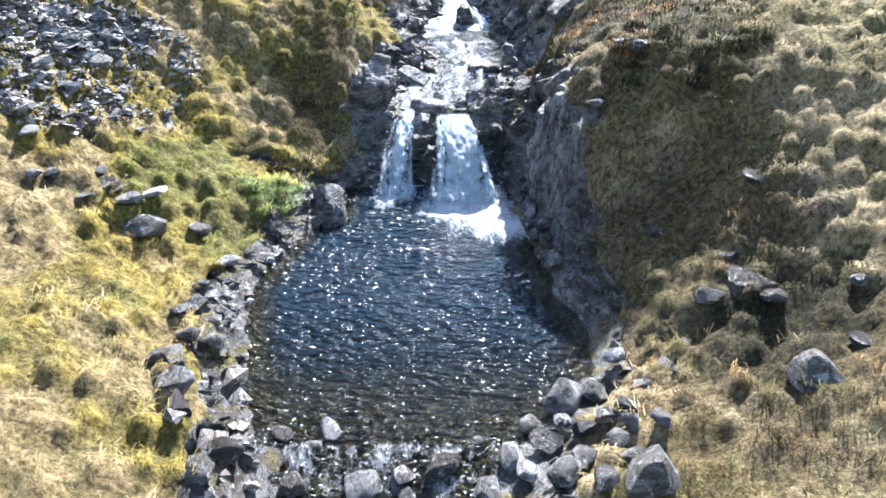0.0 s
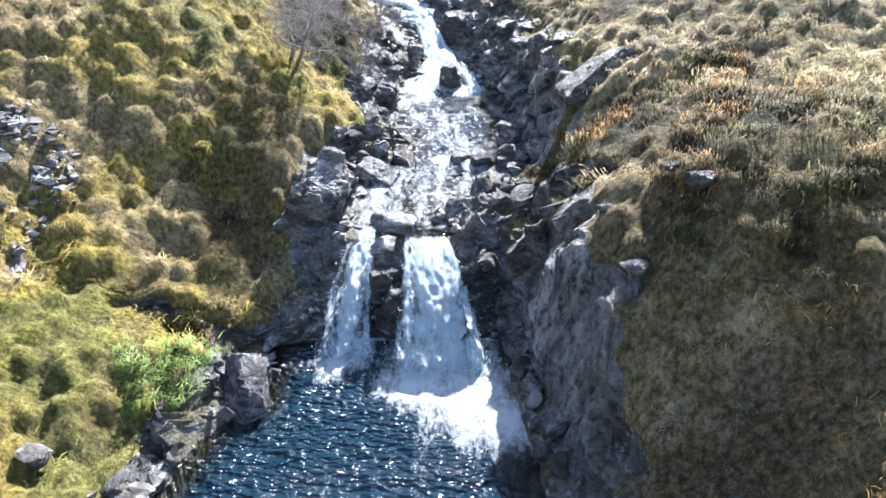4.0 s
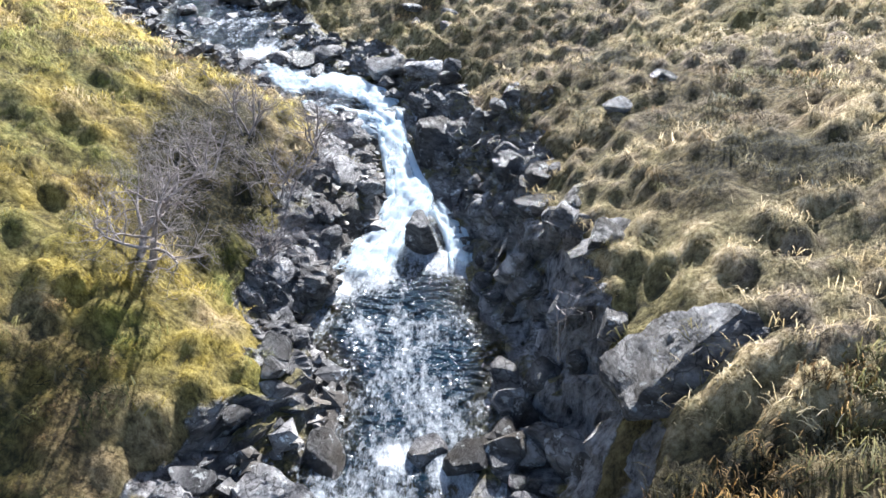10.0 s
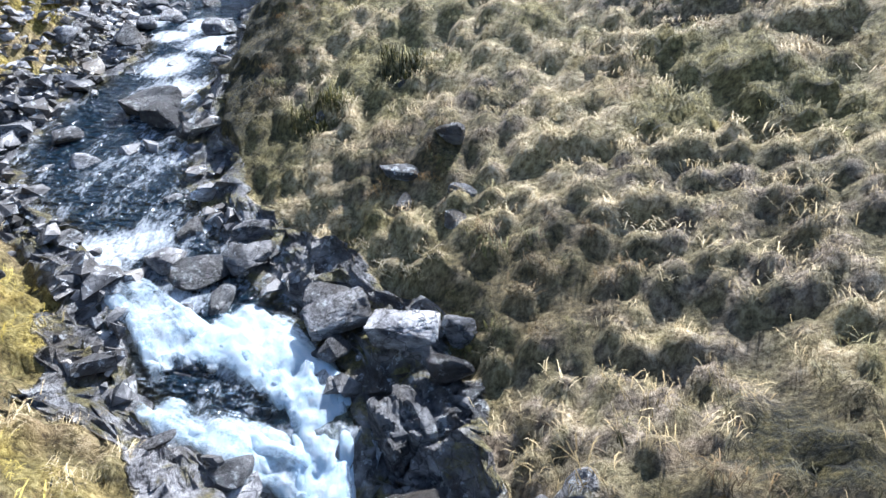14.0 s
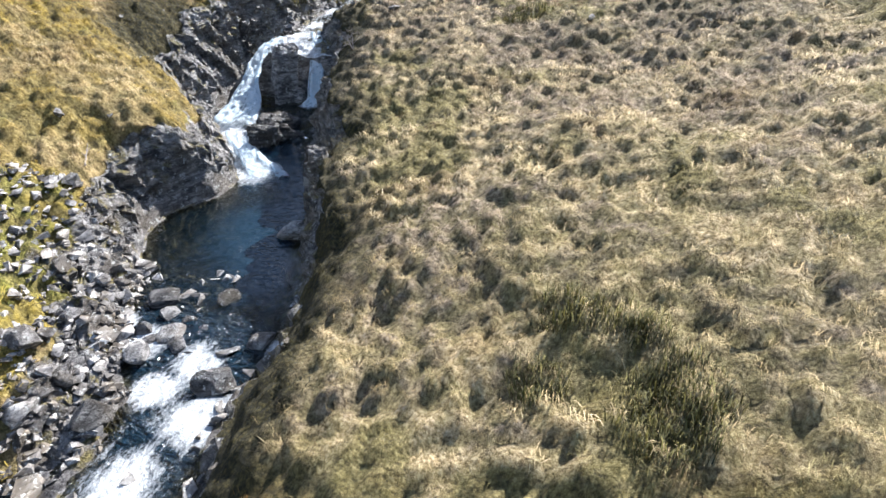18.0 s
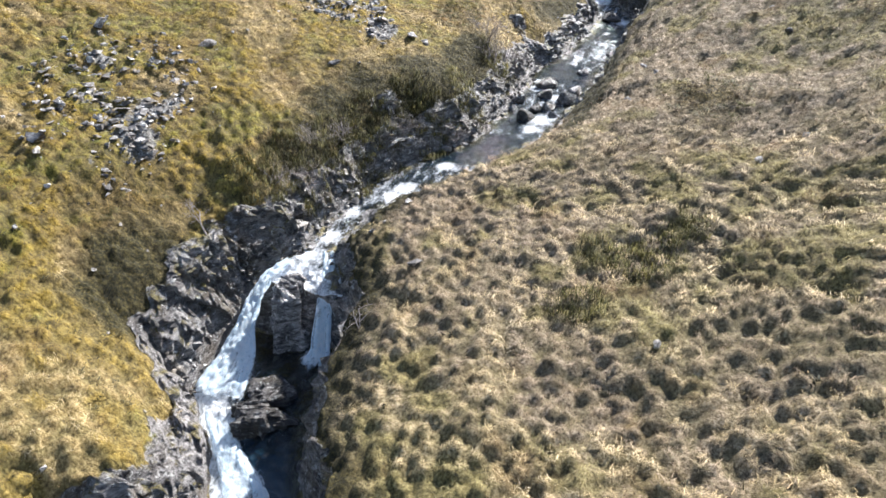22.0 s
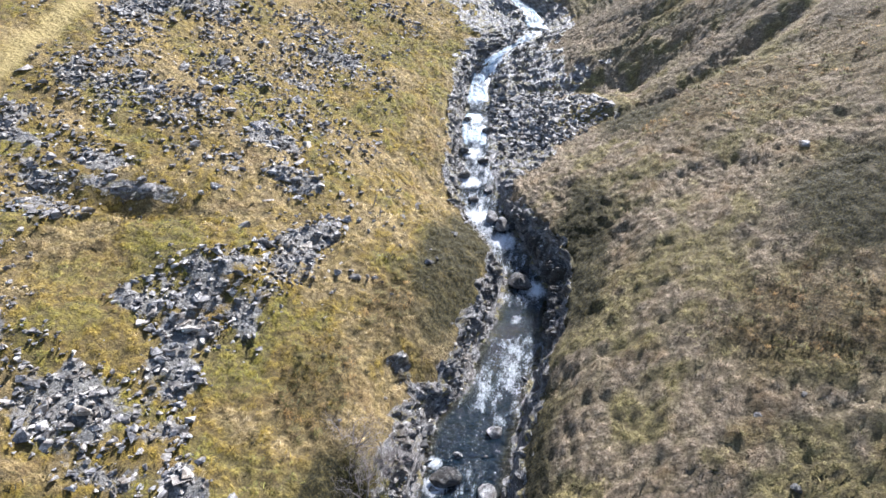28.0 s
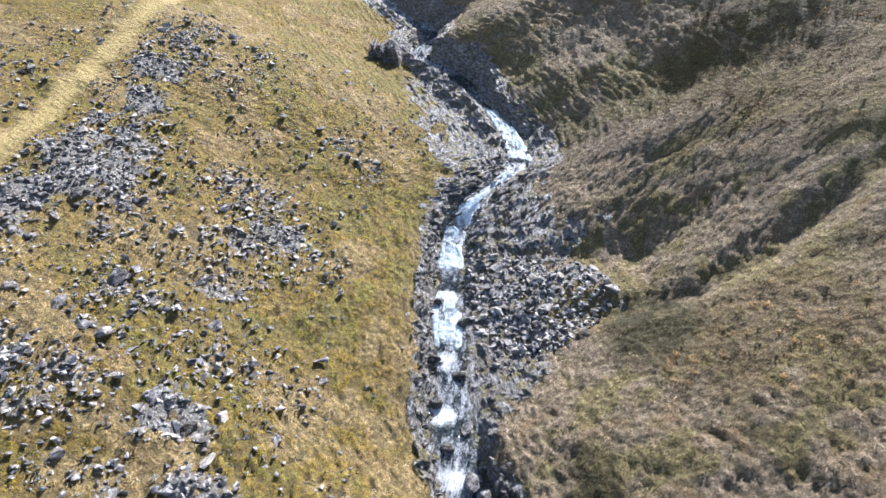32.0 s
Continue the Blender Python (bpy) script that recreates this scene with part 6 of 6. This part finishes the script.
for y0, y1, blades, wide, share in ((4, 74, 34, 1.5, 1.0), (74, 114, 30, 1.8, 1.0), (114, 165, 10, 4.0, 0.9), (165, 262, 6, 6.0, 0.4)):
    x, y, left = tussock_seeds(-75, 50, y0, y1)
    on = rng.random(len(x)) < share
    x, y, left = x[on], y[on], left[on]
    heath = heath_at(x, y) > 0.45
    # High on the right this mask only paints dimmer light.
    fern = (bracken_and_shade_at(x, y) > 0.4) & ~heath
    fern &= np.hypot(x - 5.7, y - 31.2) > 1.6
    sort = sort_at(x, y) + rng.normal(0, 0.12, len(x))
    open_ground = ~heath & ~fern
    pick = np.clip(0.5 + 0.42 * soft_noise(x, y, 1.6, 1) + rng.normal(0, 0.16, len(x)), 0, 1)
    main, low, high = (sort >= -0.2) & (sort <= 0.22), sort < -0.2, sort > 0.22
    for name, mat, m, label in (
        ("moor_grass", STRAW if y0 < 114 else BROWN, ~left & open_ground & main, "bleached tussocky moor grass on a steep slope"),
        ("olive_grass", OLIVE, ~left & open_ground & low, "olive green tussocks among bleached moor grass"),
        ("brown_grass", BROWN if y0 > 60 else TAN, ~left & open_ground & high, "brown withered tussocks on a steep slope"),
        ("golden_grass", GOLD if y0 < 74 else OCHRE, left & open_ground & main, "golden yellow rough grass on a steep slope"),
        ("mossy_grass", MOSS_GRASS, left & open_ground & low, "mossy green tussocks on a steep slope"),
        ("tan_grass", TAN, left & open_ground & high, "dry tan tussocks on a steep slope"),
        ("bracken", RUST, fern & (pick < 0.36), "withered rust-brown bracken and rough grass, painted shade on far slopes"),
        ("heather", BUSH, fern & (pick >= 0.36) & (pick < 0.74), "dark green heather among withered bracken, painted shade on far slopes"),
        ("orange_tufts", AMBER, fern & (pick >= 0.74), "orange-brown withered tufts among dark heather, painted shade on far slopes"),
        ("dark_heath", HEATH, heath, "dark brown heath and withered bracken on the bank"),
    ):
        if m.sum() > 20:
            bushy = mat in (BUSH, RUST, AMBER)
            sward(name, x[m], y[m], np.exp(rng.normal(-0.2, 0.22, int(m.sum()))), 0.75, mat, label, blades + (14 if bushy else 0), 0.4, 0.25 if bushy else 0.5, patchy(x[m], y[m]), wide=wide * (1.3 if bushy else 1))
# Rust-brown heath and rushes along the banks.
X, Y = [], []
for side, n in ((-1, 2600), (1, 3600)):
    y = rng.uniform(8, 180, n)
    l, r, _ = beck_at(y)
    d = 0.5 + np.abs(rng.normal(0, 2.2, n))
    x = np.where(side < 0, l - d, r + d)
    ok = (lie(x, y)[1] < 0.8) & (heath_at(x, y) < 0.4) & (soft_noise(x, y, 4, 1) > -0.1)
    X.append(x[ok]), Y.append(y[ok])
for side, n, reach in ((-1, 1500, 45), (1, 1300, 30)):
    x, y = spread_over(n, 10, 230, 2, reach, side)
    X.append(x), Y.append(y)
X, Y = np.concatenate(X), np.concatenate(Y)
for side, n, reach in ((-1, 5000, 46), (1, 600, 34)):
    x, y = spread_over(n, 12, 230, 3, reach, side)
    ok = soft_noise(x, y, 8, 3) + 0.5 * soft_noise(x, y, 2.5, 1) > -0.1
    x, y = x[ok], y[ok]
    for m, blades, wide in ((y < 85, 20, 3.2), (y >= 85, 11, 8.0)):
        sward("rush_tufts", x[m], y[m], rng.uniform(0.5, 1.1, int(m.sum())), 0.7, HEATH, "small dark rush tufts dotted over the grass", blades, 0.5, 0.3, wide=wide)
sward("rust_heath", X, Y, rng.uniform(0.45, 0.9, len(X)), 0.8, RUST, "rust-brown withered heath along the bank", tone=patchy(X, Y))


def clump(n, at, reach, mat, name, label, size, tall, blades=14, category="shrub"):
    """A low thicket as one thing."""
    a, r = rng.uniform(0, 6.28, n), np.sqrt(rng.random(n)) * reach
    x, y = at[0] + r * np.cos(a), at[1] + r * np.sin(a)
    ob = sward(name, x, y, size * rng.uniform(0.7, 1.2, n), tall, mat, label, blades, 0.1, 0.0, category=category, wide=3.5)
    ob["kind"] = ""
    del ob["kind"]
    return ob


for x, y, r in ((2.7, 70.4, 1.0), (5.6, 67.5, 1.3), (4.5, 69.7, 0.7), (2.2, 67.9, 0.8), (-2.3, 57.4, 0.8), (0.1, 58.9, 0.7), (5.4, 66.5, 1.1), (-0.3, 101.3, 1.8), (-2.9, 97.2, 1.5), (-2.5, 101.5, 1.2), (1.6, 103.5, 1.3)):
    clump(int(46 * r * r) + 12, (x, y), r, BUSH, "heather_bush", "low dark green heather among pale grass", 0.8, 2.2)["group"] = "heather bushes"
# Mounds of heather and withered bracken on the knoll over the gorge, and a few in the hollow across the beck.
for mat, name, label in (((BUSH, "heather", "dark green heather mounds on a brown knoll"), (RUST, "bracken", "rust-brown bracken mounds on a brown knoll"), (AMBER, "orange_tufts", "orange-brown withered tufts on a brown knoll"), (HEATH, "dark_heath", "dark brown heather mounds on a brown knoll"))):
    y = rng.uniform(21.5, 30.5, 16)
    x = np.where(np.arange(16) < 13, beck_at(y)[1] + rng.uniform(2.6, 8.2, 16), rng.uniform(-7.4, -4.8, 16))
    x, y = np.repeat(x, 14), np.repeat(y, 14)
    a, r = rng.uniform(0, 6.28, len(x)), np.sqrt(rng.random(len(x))) * np.repeat(rng.uniform(0.3, 0.75, 16), 14)
    x, y = x + r * np.cos(a), y + r * np.sin(a)
    on = (lie(x, y)[1] < 0.6) & (np.hypot(x - 5.7, y - 31.2) > 1.9)
    sward(name, x[on], y[on], rng.uniform(0.45, 0.85, int(on.sum())), 1.15, mat, label, 30, 0.1, 0.0, category="shrub", wide=3.5)
for x, y, r in ((-6.6, 22.6, 0.9), (-7.2, 23.4, 0.8), (-6.2, 23.6, 0.6)):
    clump(40, (x, y), r, GREEN, "fern", "bright green fern clump by the rock slab", 0.8, 0.6, 40)["group"] = "ferns"
for x, y, r in ((-23.7, 105.2, 2.2), (-22.0, 109.6, 2.2), (-21.2, 112.6, 2.2), (-19.0, 116.6, 2.2), (-17.0, 121.0, 1.8), (-24.8, 102.4, 1.8), (-16.4, 128, 1.6)):
    clump(int(40 * r * r), (x, y), r, BUSH, "heather_bush", "dark heather thicket on the steep bank", 0.9, 2.2)["group"] = "bank thickets"


def tubes(segments, sides):
    """Tapered twigs from rows of two ends and two radii."""
    s = np.array(segments)
    a, b, ra, rb = s[:, :3], s[:, 3:6], s[:, 6:7], s[:, 7:8]
    d = b - a
    d /= np.linalg.norm(d, axis=1, keepdims=True) + 1e-9
    u = np.cross(d, np.where(np.abs(d[:, 2:3]) < 0.9, (0, 0, 1.0), (1.0, 0, 0)))
    u /= np.linalg.norm(u, axis=1, keepdims=True)
    w = np.cross(d, u)
    t = np.linspace(0, 2 * np.pi, sides, endpoint=False)
    ring = u[:, None] * np.cos(t)[None, :, None] + w[:, None] * np.sin(t)[None, :, None]
    v = np.concatenate([a[:, None] + ring * ra[:, None], b[:, None] + ring * rb[:, None]], 1)
    k = np.arange(sides)
    q = np.stack([k, (k + 1) % sides, (k + 1) % sides + sides, k + sides], -1)
    f = (q[None] + (np.arange(len(s)) * 2 * sides)[:, None, None]).reshape(-1, 4)
    return v.reshape(-1, 3), f


def bare_tree(name, x, y, height, label, group, seed, stems=1, lean=(0, 0), spread=1.0, girth=0.035, depth=4, forks=5):
    """A leafless tree: trunk, limbs that fork, and fine twigs."""
    r = np.random.default_rng(seed)
    made = []

    def grow(p, d, length, radius, level, into):
        steps = 4 if level < 2 else 3
        ends = []
        for k in range(steps):
            d = d + r.normal(0, 0.16 + 0.05 * level, 3) + np.array([0, 0, 0.06])
            d /= np.linalg.norm(d)
            q, r2 = p + d * length / steps, radius * (1 - 0.6 / steps)
            into[0 if level < 3 else 1].append((*p, *q, radius, r2))
            p, radius = q, r2
            ends.append((p.copy(), d.copy(), radius))
        if level < depth:
            for k in range(forks):
                e, ed, er = ends[min(len(ends) - 1, 1 + k % (len(ends) - 1))]
                side = r.normal(0, 1, 3) * (1, 1, 0.45)
                nd = ed * 0.55 + side / np.linalg.norm(side) * 0.85 * spread
                if level == 0:
                    into[1].append(([], []))
                grow(e, nd / np.linalg.norm(nd), length * r.uniform(0.5, 0.75), er * 0.62, level + 1, into[1][-1] if level == 0 else into)

    for k in range(stems):
        made.append(([], []))
        a = r.uniform(0, 6.28)
        out = 0.0 if stems == 1 else 0.6
        start = np.array([r.normal(0, 0.12 * (stems > 1)), r.normal(0, 0.12 * (stems > 1)), -0.1])
        grow(start, np.array([lean[0] + out * np.cos(a), lean[1] + out * np.sin(a), 1.0]) / 1.2, height * 0.45, height * girth, 0, made[-1])
    root = new(name)
    root.matrix_world = pose(x, y, float(ground_height(x, y)[0]) - 0.05)
    for stem, limbs in made:
        part("trunk" if stems == 1 else "stem", shaded(mesh_of("trunk", *tubes(stem, 7), BARK)), BARK, root)
        for wood, fine in limbs:
            limb = part("limb", shaded(mesh_of("limb", *tubes(wood, 5), BARK)), BARK, root)
            if fine:
                tagged(part("twig_spray", mesh_of("twig_spray", *tubes(fine, 3), BARK), BARK, limb), kind="stuff")
    return tagged(root, label, "tree", group)


bare_tree("hawthorn_tree", -4.84, 35.4, 3.9, "leafless grey hawthorn leaning over the mossy bank", "bare trees", 3, 2, (0.2, 0.1), 1.1, 0.026, 4, 6)
for x, y, h, seed in ((-2.7, 40.0, 3.4, 5), (-2.3, 42.4, 3.0, 6), (-3.9, 41.6, 3.4, 8), (-3.0, 38.0, 2.8, 31), (-4.4, 38.9, 3.0, 33)):
    bare_tree("thorn_bush", x, y, h, "tangled leafless thorn bush above the chute", "bare bushes", seed, 5, (0.2, -0.15), 1.15, 0.011, 3, 5)
bare_tree("birch_sapling", 4.4, 34.0, 3.3, "thin pale dead sapling on the gorge's edge", "saplings", 9, 1, (-0.25, -0.1), 0.9, 0.014, 3, 3)
bare_tree("birch_sapling", -10.0, 76.8, 2.2, "thin pale dead sapling overhanging the pool", "saplings", 10, 2, (-0.6, 0), 0.9, 0.012, 3, 4)
bare_tree("birch_sapling", -13.4, 93.8, 3.0, "thin pale dead sapling overhanging the gorge", "saplings", 12, 2, (-0.4, 0), 0.8, 0.012, 3, 4)
bare_tree("rowan_tree", -25.0, 97.4, 3.6, "slim leafless rowan above the waterfalls", "bare trees", 14, 1, (0, 0), 0.8, 0.016, 3, 5)
for x, y, h, seed in ((-22.6, 105.2, 2.6, 15), (-22.4, 110.0, 2.8, 16), (-23.6, 107.5, 2.4, 17), (-19.3, 114.5, 2.8, 18), (-16.6, 117.5, 2.2, 19), (-23.8, 103.0, 2.2, 22)):
    bare_tree("thorn_bush", x, y, h, "tangled leafless grey thorn on the steep bank", "bare bushes", seed, 3, (0.25, -0.1), 1.1, 0.014, 3, 5)
for x, y, h, seed in ((-16.4, 127.5, 4.2, 20), (-17.6, 129.8, 4.0, 21), (-15.6, 131.0, 3.4, 23)):
    bare_tree("willow_bush", x, y, h, "broad leafless grey willow scrub beside the beck", "bare bushes", seed, 5, (0.1, 0), 1.0, 0.012, 3, 5)


# Old fence stakes on the hillside and a bleached branch in the grass.
for x, y, tall in ((-32.9, 168.2, 1.1), (-23.3, 154.5, 1.0), (-22.2, 152.9, 0.9), (-34.5, 172.3, 1.0)):
    r = np.random.default_rng(int(-x * 10))
    bend, foot = r.normal(0, 0.05, 2), float(ground_height(x, y)[0]) - 0.2
    rows = [(bend[0] * k, bend[1] * k, k * tall / 4, bend[0] * (k + 1), bend[1] * (k + 1), (k + 1) * tall / 4, 0.06 - 0.006 * k, 0.055 - 0.006 * k) for k in range(5)]
    ob = new("fence_stake", shaded(mesh_of("fence_stake", *tubes(rows, 7), BARK)))
    ob.matrix_world = pose(x, y, foot)
    tagged(ob, "old weathered wooden stake standing in grass", "stake", "fence stakes")
rows = [(0.22 * k, 0.03 * (k % 2), 0.02 * k, 0.22 * (k + 1), 0.03 * ((k + 1) % 2), 0.02 * (k + 1), 0.05 - 0.006 * k, 0.044 - 0.006 * k) for k in range(7)]
rows += [(0.6, 0.03, 0.06, 0.85, 0.22, 0.14, 0.025, 0.01), (0.95, 0.0, 0.08, 1.2, -0.16, 0.16, 0.02, 0.008)]
ob = new("fallen_branch", shaded(mesh_of("fallen_branch", *tubes(rows, 7), BARK)))
ob.matrix_world = pose(-21.4, 78.7, float(ground_height(-21.4, 78.7)[0]) + 0.06, 0, -18, 118)
tagged(ob, "bleached broken branch lying on golden grass", "branch")
